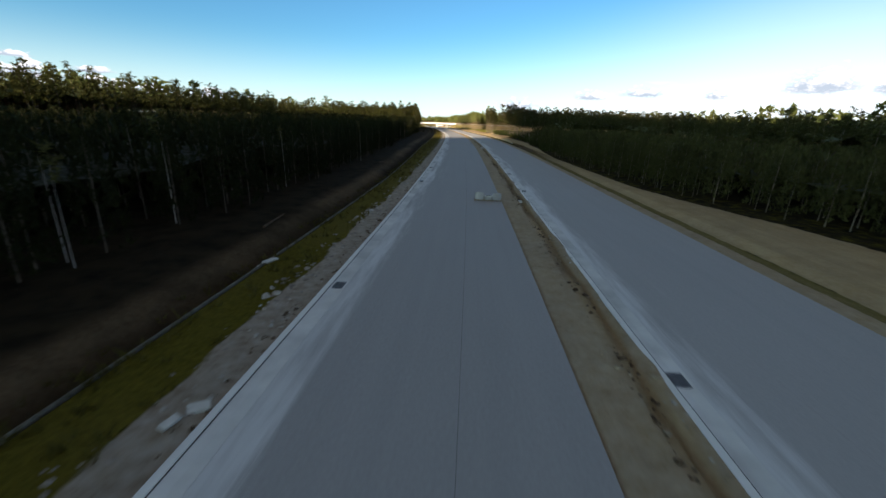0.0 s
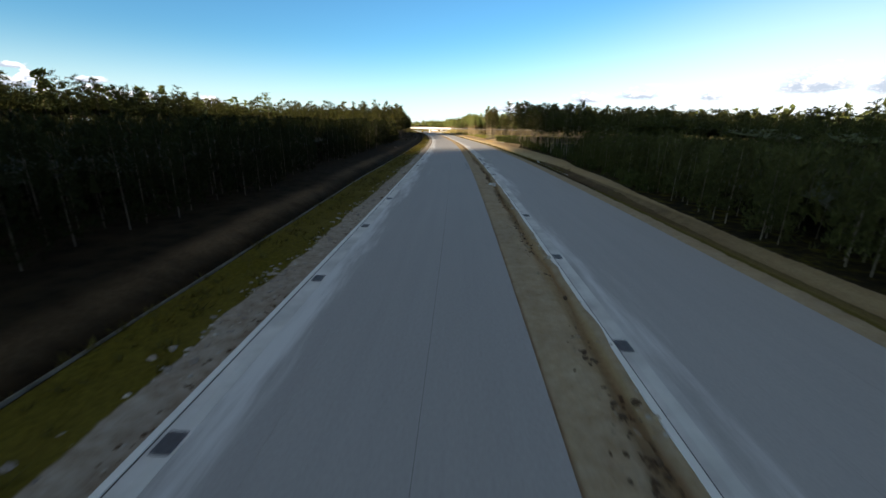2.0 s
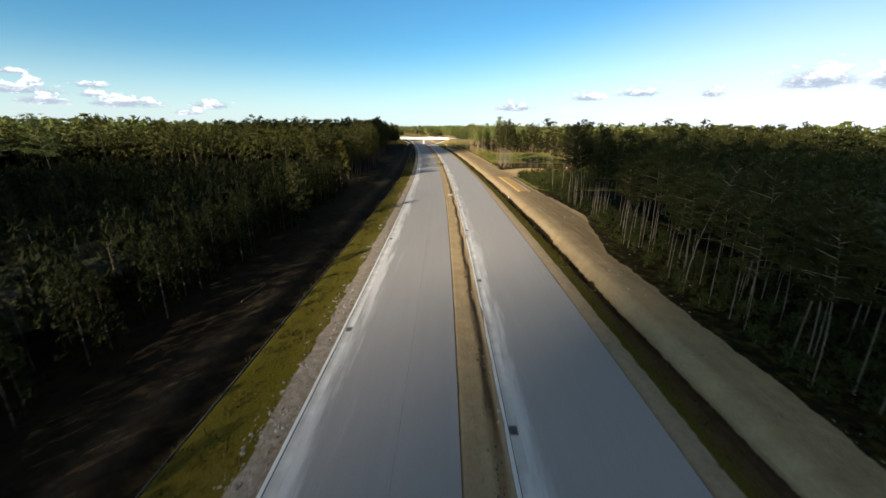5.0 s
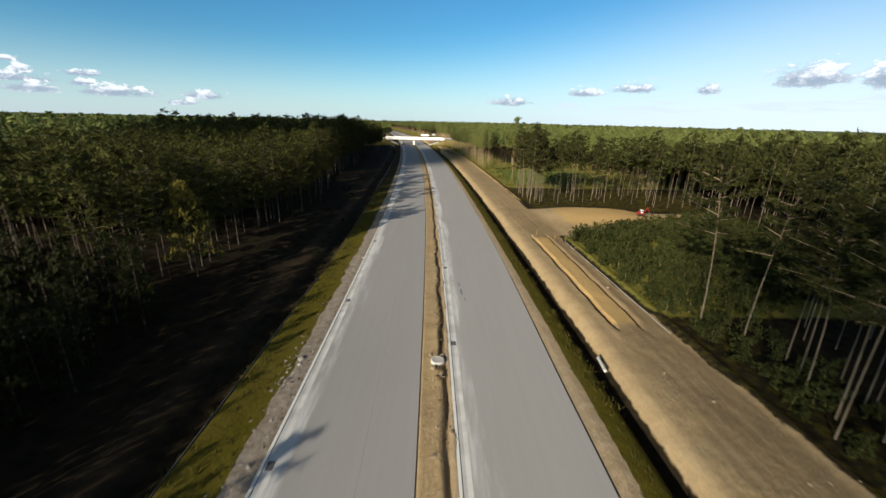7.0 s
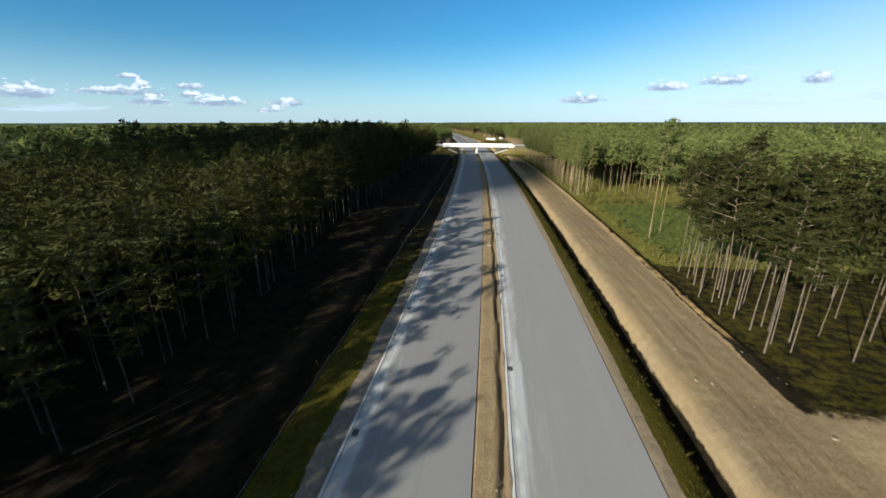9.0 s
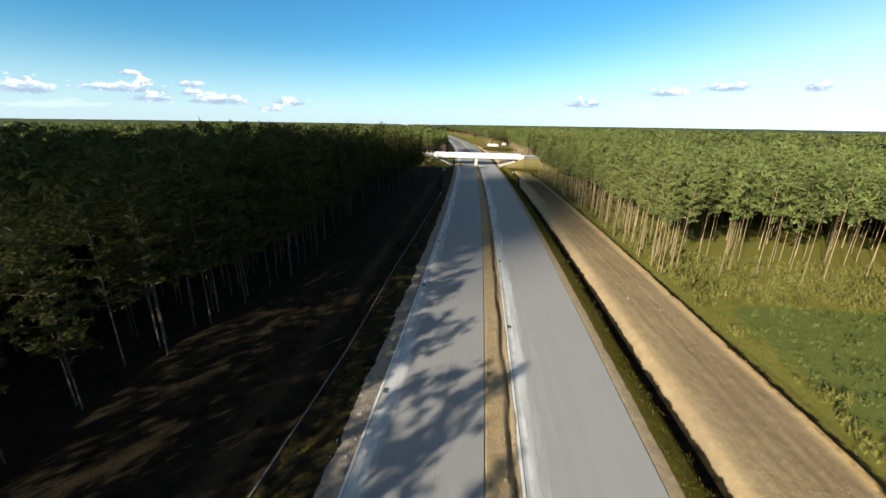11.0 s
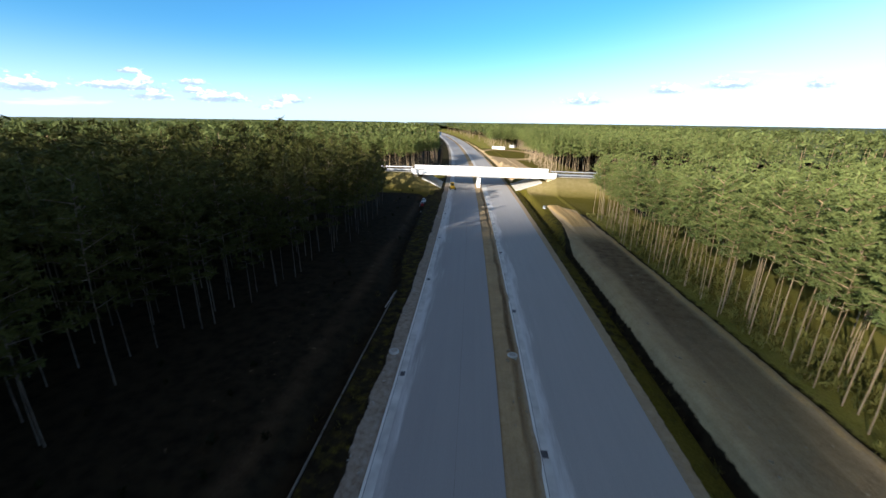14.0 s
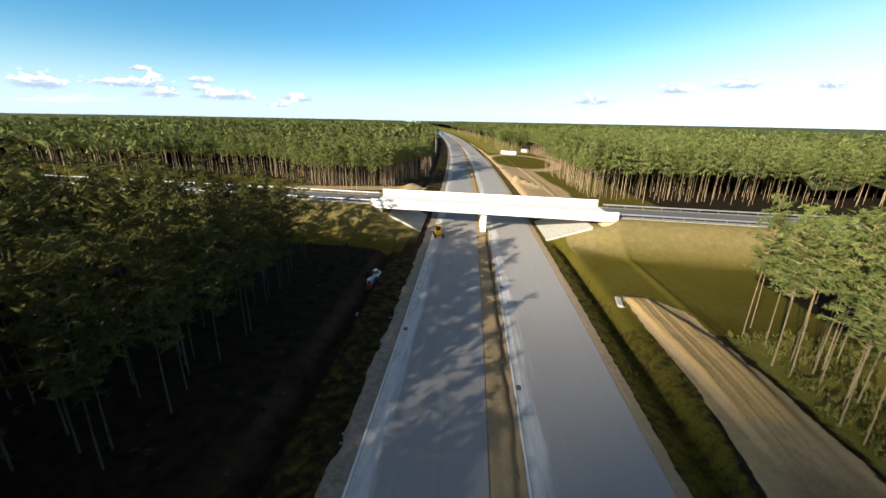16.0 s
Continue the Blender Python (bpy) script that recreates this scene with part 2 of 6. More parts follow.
def make_ground():
    m = Mat("ground", 0.95)
    m.b.inputs["Specular IOR Level"].default_value = 0.03
    col = m.n("VertexColor")
    col.layer_name = "zone"
    sep = m.n("SeparateColor")
    m.link(col.outputs[0], sep.inputs[0])
    p = m.pos()
    ragged = m.math("MULTIPLY", m.math("SUBTRACT", m.noise(p, 0.9, 6, 0.65), 0.5), 0.9)

    def mask(i):
        return m.smooth(m.math("ADD", sep.outputs[i], ragged), 0.35, 0.65)

    fine, mid, wide = m.noise(p, 5.0, 6, 0.7), m.noise(p, 0.7, 5, 0.6), m.noise(p, 0.11, 4, 0.6)
    ruts = m.noise(m.uv(1.5, 0.035), 1.0, 5, 0.6)
    # forest floor darkened below real soil: shade under the trees is in the colour
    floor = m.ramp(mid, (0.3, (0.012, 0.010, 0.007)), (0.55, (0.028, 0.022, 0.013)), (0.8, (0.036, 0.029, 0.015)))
    sand = m.ramp(mid, (0.25, (0.4, 0.265, 0.115)), (0.75, (0.58, 0.42, 0.21)))
    sand = m.mix(m.ramp(wide, (0.4, 0.0), (0.7, 0.45)), sand, (0.5, 0.38, 0.22))
    sand = m.mix(m.ramp(m.noise(p, 0.17, 5, 0.7), (0.36, 0.5), (0.54, 0.0)), sand, (0.33, 0.23, 0.125))
    sand = m.mix(0.3, sand, m.ramp(fine, (0.3, (0.17, 0.135, 0.09)), (0.7, (0.52, 0.43, 0.3))))
    sand = m.mix(m.ramp(ruts, (0.3, 0.24), (0.56, 0.0)), sand, (0.22, 0.165, 0.1))
    sand = m.mix(m.ramp(m.noise(m.uv(2.2, 0.06), 1.0, 5, 0.65), (0.55, 0.0), (0.75, 0.2)), sand, (0.6, 0.47, 0.29))
    grass = m.ramp(fine, (0.3, (0.05, 0.045, 0.006)), (0.7, (0.15, 0.126, 0.016)))
    grass = m.mix(m.ramp(wide, (0.35, 0.0), (0.7, 0.3)), grass, (0.17, 0.135, 0.035))
    green = m.ramp(fine, (0.3, (0.13, 0.122, 0.022)), (0.7, (0.32, 0.29, 0.06)))
    green = m.mix(m.ramp(mid, (0.45, 0.0), (0.7, 0.4)), green, (0.27, 0.23, 0.08))
    fresh = m.n("VertexColor")
    fresh.layer_name = "fresh"
    meadow = m.ramp(fine, (0.3, (0.1, 0.122, 0.028)), (0.7, (0.2, 0.222, 0.058)))
    lay = m.n("SeparateColor")
    m.link(fresh.outputs[0], lay.inputs[0])
    green = m.mix(m.smooth(m.math("ADD", lay.outputs[0], m.math("MULTIPLY", ragged, 0.7)), 0.3, 0.7), green, meadow)
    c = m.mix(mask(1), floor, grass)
    c = m.mix(mask(2), c, green)
    c = m.mix(m.math("MULTIPLY", lay.outputs[2], m.ramp(mid, (0.3, 0.55), (0.7, 1.0))), c, m.ramp(fine, (0.3, (0.2, 0.155, 0.062)), (0.7, (0.34, 0.27, 0.12))))
    sand = m.mix(m.math("MULTIPLY", fresh.outputs[1], 0.75), sand, m.ramp(m.noise(p, 1.7, 7, 0.72), (0.3, (0.13, 0.105, 0.085)), (0.46, (0.27, 0.24, 0.21)), (0.7, (0.43, 0.4, 0.36))))
    c = m.mix(mask(0), c, sand)
    c = m.mix(m.smooth(m.math("ADD", col.outputs[1], m.math("MULTIPLY", ragged, 0.4)), 0.4, 0.6), c, m.ramp(fine, (0.3, (0.44, 0.285, 0.11)), (0.7, (0.62, 0.43, 0.19))))
    c = m.mix(m.math("MULTIPLY", lay.outputs[1], m.ramp(mid, (0.3, 0.6), (0.65, 1.0))), c, m.ramp(fine, (0.3, (0.095, 0.062, 0.033)), (0.7, (0.168, 0.117, 0.067))))
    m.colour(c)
    m.bump(m.math("ADD", fine, m.math("MULTIPLY", mid, 2.0)), 0.6, 0.12)
    return m.m


M_GROUND = make_ground()


def make_leaf(name, dark, light, dry):
    """Foliage: each tuft has its own tone."""
    m = Mat(name, 0.8)
    rnd = m.n("NewGeometry").outputs["Random Per Island"]
    mean = tuple(0.45 * a + 0.55 * b for a, b in zip(dark, light))
    c = m.mix(0.55, m.ramp(rnd, (0.0, dark), (0.6, light), (1.0, dry)), mean)
    c = m.mix(m.ramp(m.noise(m.pos(), 0.16, 3), (0.35, 0.0), (0.7, 0.5)), c, light)
    # tone varies from tree to tree; the dark end imitates shaded gaps between crowns
    c = m.mix(m.ramp(m.noise(m.pos(1, 1, 0.35), 0.23, 3, 0.5), (0.36, 0.62), (0.56, 0.0)), c, tuple(0.42 * a for a in mean))
    m.colour(c)
    m.b.inputs["Specular IOR Level"].default_value = 0.1
    thru, mixed = m.n("BsdfTranslucent"), m.n("MixShader", Fac=0.2)
    m.link(c, thru.inputs["Color"])
    m.link(m.b.outputs[0], mixed.inputs[1])
    m.link(thru.outputs[0], mixed.inputs[2])
    m.link(mixed.outputs[0], m.t.nodes["Material Output"].inputs["Surface"])
    return m.m


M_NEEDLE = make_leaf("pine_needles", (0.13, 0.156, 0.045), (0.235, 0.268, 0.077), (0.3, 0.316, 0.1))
# needles darkened: shade of the left stand is put into the colour
M_NEEDLE_SHADED = make_leaf("shaded_pine_needles", (0.034, 0.036, 0.010), (0.076, 0.078, 0.018), (0.112, 0.107, 0.030))
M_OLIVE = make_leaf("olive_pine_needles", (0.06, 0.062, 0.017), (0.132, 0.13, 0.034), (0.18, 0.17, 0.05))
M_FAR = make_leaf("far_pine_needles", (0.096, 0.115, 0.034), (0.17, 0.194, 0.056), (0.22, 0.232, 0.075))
# darkened needles: cloud shade on the stand beside the haul road, put into colour
M_SPARSE = make_leaf("shaded_old_pine_needles", (0.032, 0.035, 0.010), (0.068, 0.070, 0.019), (0.1, 0.097, 0.028))
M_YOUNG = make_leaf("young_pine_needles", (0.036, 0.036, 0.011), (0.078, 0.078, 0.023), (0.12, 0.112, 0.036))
# near-black copy of the young needles: the plantation's shade is in the colour
M_YOUNG_SHADED = make_leaf("plantation_needles_shaded", (0.008, 0.010, 0.003), (0.02, 0.024, 0.006), (0.034, 0.036, 0.010))
M_YELLOW = make_leaf("autumn_leaves", (0.075, 0.072, 0.014), (0.16, 0.14, 0.026), (0.21, 0.17, 0.036))
M_BUSH = make_leaf("bush_leaves", (0.030, 0.037, 0.010), (0.066, 0.075, 0.020), (0.101, 0.101, 0.032))


def make_bark(name, low, high):
    m = Mat(name, 0.9)
    sep = m.n("SeparateXYZ")
    m.link(m.pos(1, 1, 1), sep.inputs[0])
    f = m.smooth(sep.outputs[2], 4.0, 12.0)
    c = m.mix(f, low, high)
    g = m.noise(m.pos(4, 4, 1.0), 1.5, 5, 0.7)
    m.colour(m.mix(0.32, c, m.ramp(g, (0.3, (0.05, 0.035, 0.025)), (0.7, (0.42, 0.33, 0.25)))))
    m.bump(g, 0.5, 0.05)
    return m.m


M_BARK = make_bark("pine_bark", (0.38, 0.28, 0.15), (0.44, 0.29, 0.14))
# bark darkened to carry the shade on the left stand's trunks
M_BARK_DARK = make_bark("shaded_stand_bark", (0.042, 0.036, 0.028), (0.062, 0.048, 0.034))
# bark blackened for the shade inside the dense plantation
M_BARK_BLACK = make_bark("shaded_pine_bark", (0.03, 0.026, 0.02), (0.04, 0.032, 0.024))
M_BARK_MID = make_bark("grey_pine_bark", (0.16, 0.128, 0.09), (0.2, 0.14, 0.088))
M_BIRCH = make_bark("birch_bark", (0.5, 0.48, 0.44), (0.55, 0.52, 0.47))

# ---------------------------------------------------------------- mesh helpers


def mesh_of(name, verts, faces, mat, smooth=False, normals=None):
    me = bpy.data.meshes.new(name)
    verts, faces = np.asarray(verts, np.float32), np.asarray(faces, np.int32)
    k = faces.shape[1]
    me.vertices.add(len(verts))
    me.vertices.foreach_set("co", verts.ravel())
    me.loops.add(faces.size)
    me.loops.foreach_set("vertex_index", faces.ravel())
    me.polygons.add(len(faces))
    me.polygons.foreach_set("loop_start", np.arange(0, faces.size, k, dtype=np.int32))
    me.polygons.foreach_set("loop_total", np.full(len(faces), k, np.int32))
    me.polygons.foreach_set("use_smooth", np.full(len(faces), smooth))
    me.update(calc_edges=True)
    if normals is not None:
        me.attributes.new("custom_normal", "FLOAT_VECTOR", "POINT").data.foreach_set("vector", np.asarray(normals, np.float32).ravel())
    me.materials.append(mat)
    return me


def part(name, bm, material, parent=None, label=""):
    """Links a bmesh (or mesh) as one object under a thing."""
    if isinstance(bm, bmesh.types.BMesh):
        me = bpy.data.meshes.new(name)
        bm.to_mesh(me)
        bm.free()
        me.materials.append(material)
    else:
        me = bm
    ob = new(name, me)
    if parent:
        ob.parent = parent
    if label:
        tagged(ob, label)
    return ob


def box(bm, x0, x1, y0, y1, z0, z1, bevel=0.0):
    v = [bm.verts.new(c) for c in ((x0, y0, z0), (x1, y0, z0), (x1, y1, z0), (x0, y1, z0),
                                   (x0, y0, z1), (x1, y0, z1), (x1, y1, z1), (x0, y1, z1))]
    f = [bm.faces.new([v[i] for i in q]) for q in ((3, 2, 1, 0), (4, 5, 6, 7), (0, 1, 5, 4), (1, 2, 6, 5), (2, 3, 7, 6), (3, 0, 4, 7))]
    if bevel:
        edges = list({e for x in f for e in x.edges})
        bmesh.ops.bevel(bm, geom=edges, offset=bevel, segments=2, affect="EDGES")
    return v


def rod(bm, a, b, r0, r1=None, sides=8):
    """A tapered rod between two places."""
    a, b = Vector(a), Vector(b)
    r1 = r0 if r1 is None else r1
    q = (b - a).to_track_quat("Z", "Y")
    rings = []
    for c, r in ((a, r0), (b, r1)):
        rings.append([bm.verts.new(c + q @ Vector((r * math.cos(i * math.tau / sides), r * math.sin(i * math.tau / sides), 0))) for i in range(sides)])
    for i in range(sides):
        j = (i + 1) % sides
        bm.faces.new((rings[0][i], rings[0][j], rings[1][j], rings[1][i]))
    bm.faces.new(rings[0][::-1])
    bm.faces.new(rings[1])


def strip(name, s0, s1, profile, mat, step=4.0, closed=True, edge=None):
    """A body swept along the road: profile is a list of (n, z); edge(s) moves its right-hand side."""
    ss = np.arange(s0, s1 + step / 2, step)
    k = len(profile)
    prof = np.array(profile)
    right = prof[:, 0] > prof[:, 0].mean()
    V = np.concatenate([xyz(np.full(k, s), prof[:, 0] + (edge(s) * right if edge else 0), prof[:, 1]) for s in ss])
    F = []
    for i in range(len(ss) - 1):
        for j in range(k if closed else k - 1):
            j2 = (j + 1) % k
            F.append((i * k + j, i * k + j2, (i + 1) * k + j2, (i + 1) * k + j))
    me = mesh_of(name, V, F, mat)
    uv = me.uv_layers.new(name="UVMap")
    idx = np.array(F).ravel()
    co = np.stack([np.tile(prof[:, 0], len(ss))[idx], np.repeat(ss, k)[idx]], -1)
    uv.data.foreach_set("uv", co.astype(np.float32).ravel())
    return me


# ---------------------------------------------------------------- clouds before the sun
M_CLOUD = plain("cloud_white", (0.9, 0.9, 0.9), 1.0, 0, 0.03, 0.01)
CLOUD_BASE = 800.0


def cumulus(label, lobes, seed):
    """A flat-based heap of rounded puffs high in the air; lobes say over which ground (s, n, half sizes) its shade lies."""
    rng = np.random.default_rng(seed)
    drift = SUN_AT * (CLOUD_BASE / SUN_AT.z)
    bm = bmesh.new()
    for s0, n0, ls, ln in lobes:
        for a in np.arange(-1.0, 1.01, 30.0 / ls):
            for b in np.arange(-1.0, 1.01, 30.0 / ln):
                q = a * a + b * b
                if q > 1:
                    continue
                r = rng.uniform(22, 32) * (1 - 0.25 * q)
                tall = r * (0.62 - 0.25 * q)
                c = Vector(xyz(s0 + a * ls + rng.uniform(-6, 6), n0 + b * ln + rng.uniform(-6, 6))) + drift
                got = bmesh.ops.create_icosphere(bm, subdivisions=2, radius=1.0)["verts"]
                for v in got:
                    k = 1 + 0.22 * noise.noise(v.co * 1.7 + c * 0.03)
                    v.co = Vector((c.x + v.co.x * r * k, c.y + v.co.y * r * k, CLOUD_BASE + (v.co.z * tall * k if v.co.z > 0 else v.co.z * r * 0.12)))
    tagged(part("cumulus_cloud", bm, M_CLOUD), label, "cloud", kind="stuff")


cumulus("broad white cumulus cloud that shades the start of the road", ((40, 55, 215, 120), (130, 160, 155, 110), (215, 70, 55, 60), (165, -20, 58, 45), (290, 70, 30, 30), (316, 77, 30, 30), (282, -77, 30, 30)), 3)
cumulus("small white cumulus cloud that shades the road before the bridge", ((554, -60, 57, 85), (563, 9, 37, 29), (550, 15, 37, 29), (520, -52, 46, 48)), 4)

# ---------------------------------------------------------------- the ground
BRIDGE_S, BRIDGE_SKEW = 671.0, -0.13     # the overpass crosses at s = BRIDGE_S + BRIDGE_SKEW * n
BRIDGE_L, BRIDGE_R = -24.6, 29.1
DECK_HALF = 7.0


def wob(a, f, seed):
    """Smooth waving along a, for edges that aren't ruled."""
    return np.sin(a * f + seed) * 0.5 + np.sin(a * f * 2.7 + seed * 2.1) * 0.3 + np.sin(a * f * 6.1 + seed * 3.7) * 0.2


LEFT_EDGE = ((-300, -21.5), (60, -22.5), (180, -25), (260, -27.5), (322, -28), (330, -35), (365, -31), (400, -28), (440, -36), (480, -31), (520, -35), (545, -36),
             (562, -31.5), (582, -28), (612, -27), (640, -29), (655, -32), (700, -33), (735, -28), (760, -19), (800, -20), (1300, -24), (5000, -24))
RIGHT_EDGE = ((-300, 26), (60, 28.5), (80, 27), (90, 22.6), (105, 20.2), (120, 19.2), (145, 18.6), (160, 20), (172, 21.4), (190, 21.8), (205, 24.2), (260, 26), (300, 30.5), (480, 30.5), (560, 30.5), (600, 29), (625, 32), (655, 36),
              (700, 34), (800, 34), (900, 30), (1300, 28), (5000, 28))


def left_edge(s):
    return np.interp(s, *zip(*LEFT_EDGE))


def right_edge(s):
    return np.interp(s, *zip(*RIGHT_EDGE))


def rear_edge(n):
    """Where the forest behind the crossing road begins, on the side of the first carriageway."""
    return np.interp(-np.asarray(n, float), [50, 62, 87, 107, 146, 192, 260], [716, 722, 746, 748, 753, 765, 785])


MED_N, MED_Z = [0, 0.3, 1.0, 1.6, 1.95, 2.1, 2.35, 2.5, 2.7, 2.9], [-0.04, -0.02, 0.0, 0.04, 0.03, -0.2, -0.22, 0.0, 0.02, -0.02]


def platform(s, n):
    """The raised end of the haul road: 1 on its top, falling off steeply towards the ditch."""
    lo, hi = np.interp(s, [604, 613, 632], [21.7, 21.4, 20.3]), np.interp(s, [604, 620, 632], [28.4, 28.0, 24.5])
    return np.clip((n - lo) / 0.6, 0, 1) * np.clip((hi - n) / 1.6, 0, 1) * np.clip((632.5 - s) / 2.5, 0, 1) * np.clip((s - 602) / 10, 0, 1)


def grass_end(s):
    """How far to the left the grassed verge reaches before it breaks off to the ditch."""
    return np.interp(s, *zip((40, 14.5), (100, 14.6), (170, 16.25), (205, 16.1), (300, 15.8), (330, 15.5), (352, 15.2), (438, 16.2), (456, 15.6), (484, 15.8), (549, 14.5), (570, 13.8), (582, 15.6), (600, 16.1), (660, 16.8)))


def ground_height(s, n):
    """Height over the road line."""
    s, n = np.asarray(s, float), np.asarray(n, float)
    z = np.full(np.broadcast(s, n).shape, -0.14)
    # left verge falls to a shallow ditch
    out = -n - grass_end(s)
    low = np.interp(out, [-5, 0, 0.12, 1.0, 1.9, 3.2, 6], [0.14, 0.3, 0.42, 1.25, 1.2, 0.45, 0.2])
    z = np.where(n < -11.8, -np.where(out < 0, np.interp(-n, [11.8, 13.0, 17.0], [0.14, 0.24, 0.3]), low), z)
    # median: sand, a trampled ridge and a trench beside the kerb
    nm = n + 0.22 * wob(s, 0.45, 2.2) * np.clip(n - 1, 0, 1) * np.clip(2.9 - n, 0, 1) * 2
    med = np.interp(nm, MED_N, MED_Z)
    z = np.where((n > 0) & (n < 2.9), med + 0.07 * wob(s, 0.9, 1.0) * np.clip(n, 0, 1), z)
    # right verge: bank of the ditch, then the haul road
    n_bank = np.where((s > 357) & (s < 390) & (n > 27.4), 27.4, n)
    right = np.interp(n_bank, [13.1, 14.2, 14.8, 16.3, 16.7, 17.8, 18.6, 19.5, 27.6, 28.5, 29.2, 31], [-0.02, -0.05, -0.12, -0.45, -1.7, -1.75, -0.15, 0.15, 0.05, 0.4, 0.1, 0.0])
    shallow = np.interp(n, [13.1, 14.6, 15.4, 16.4, 17.2, 30], [-0.02, -0.05, -0.3, -0.35, -0.05, 0.0])
    dig = np.clip((s - 195) / 60, 0, 1)
    z = np.where(n > 13.1, right * dig + shallow * (1 - dig), z)
    z = z + np.where((n < -17) | (n > 30), 0.25 * wob(s, 0.11, 2.0) * wob(n, 0.13, 0.5), 0.0)
    z = z + np.where((n > 20) & (n < 29) & (s < 632), 0.022 * wob(n, 2.2, 0.4) + 0.05 * wob(s, 0.5, n), 0.0)
    # sand heaped in the clearing
    z = z + 1.1 * np.exp(-(((s - 381) / 9) ** 2 + ((n - 42) / 13) ** 2) ** 2) + 0.5 * np.exp(-((s - 361) / 3) ** 2 - ((n - 39) / 3) ** 2)
    # the dug strip in the haul road, with a cut along each side
    cut = np.clip((s - 323) / 2, 0, 1) * np.clip((361 - s) / 2, 0, 1)
    wn_ = 0.18 * wob(s, 0.8, 0.4)
    z = z + cut * (0.1 * ((n > 21.9) & (n < 24.6)) - 1.3 * np.exp(-((n - 21.7 - wn_) / 0.24) ** 4) - 1.0 * np.exp(-((n - 24.8 + wn_) / 0.2) ** 4) + 0.07 * np.exp(-((n - 25.5) / 0.4) ** 2))
    # heap of sand at the end of the haul road
    z = z + 0.95 * platform(s, n) * (1 + 0.12 * wob(n, 1.5, 0.3) + 0.1 * wob(s, 0.5, 1.1))
    z = z + 2.0 * np.exp(-((s - 751) / 4) ** 2 - ((n - 20) / 2.6) ** 2) + 1.4 * np.exp(-((s - 743) / 2.4) ** 2 - ((n - 22.6) / 2) ** 2) + 1.3 * np.exp(-((s - 737.5) / 2) ** 2 - ((n - 24.4) / 2) ** 2) + 1.1 * np.exp(-((s - 733) / 1.8) ** 2 - ((n - 26.3) / 2) ** 2)
    z = z + 1.7 * np.exp(-((s - 726) / 3.5) ** 2 - ((n + 23) / 3) ** 2) + 1.4 * np.exp(-((s - 724) / 3) ** 2 - ((n + 18) / 2.4) ** 2)
    # banks that carry the crossing road
    d = np.abs(s - BRIDGE_S - BRIDGE_SKEW * n) / math.hypot(1, BRIDGE_SKEW)
    side = np.minimum(np.where(n < 0, BRIDGE_L + 0.5 - n, n - BRIDGE_R + 0.5), 50)
    bank = 5.15 - np.maximum(0, d - DECK_HALF - 0.5) / 1.9 - np.maximum(0, -side) / np.where(n < 0, 2.15, 2.6)
    bank = np.where((np.abs(n) < 330), bank, -1)
    bank = np.where((n > BRIDGE_L + 0.2) & (n < BRIDGE_R - 0.2) & (d < 8.0), np.minimum(bank, 3.45), bank)
    return np.where((n < -11.8) | (n > 14.6), np.maximum(z, bank), z)


def soft(x, lo, hi, w=0.8):
    """1 inside lo..hi, falling to 0 over w metres."""
    return np.clip(np.minimum((x - lo) / w, (hi - x) / w) + 0.5, 0, 1)


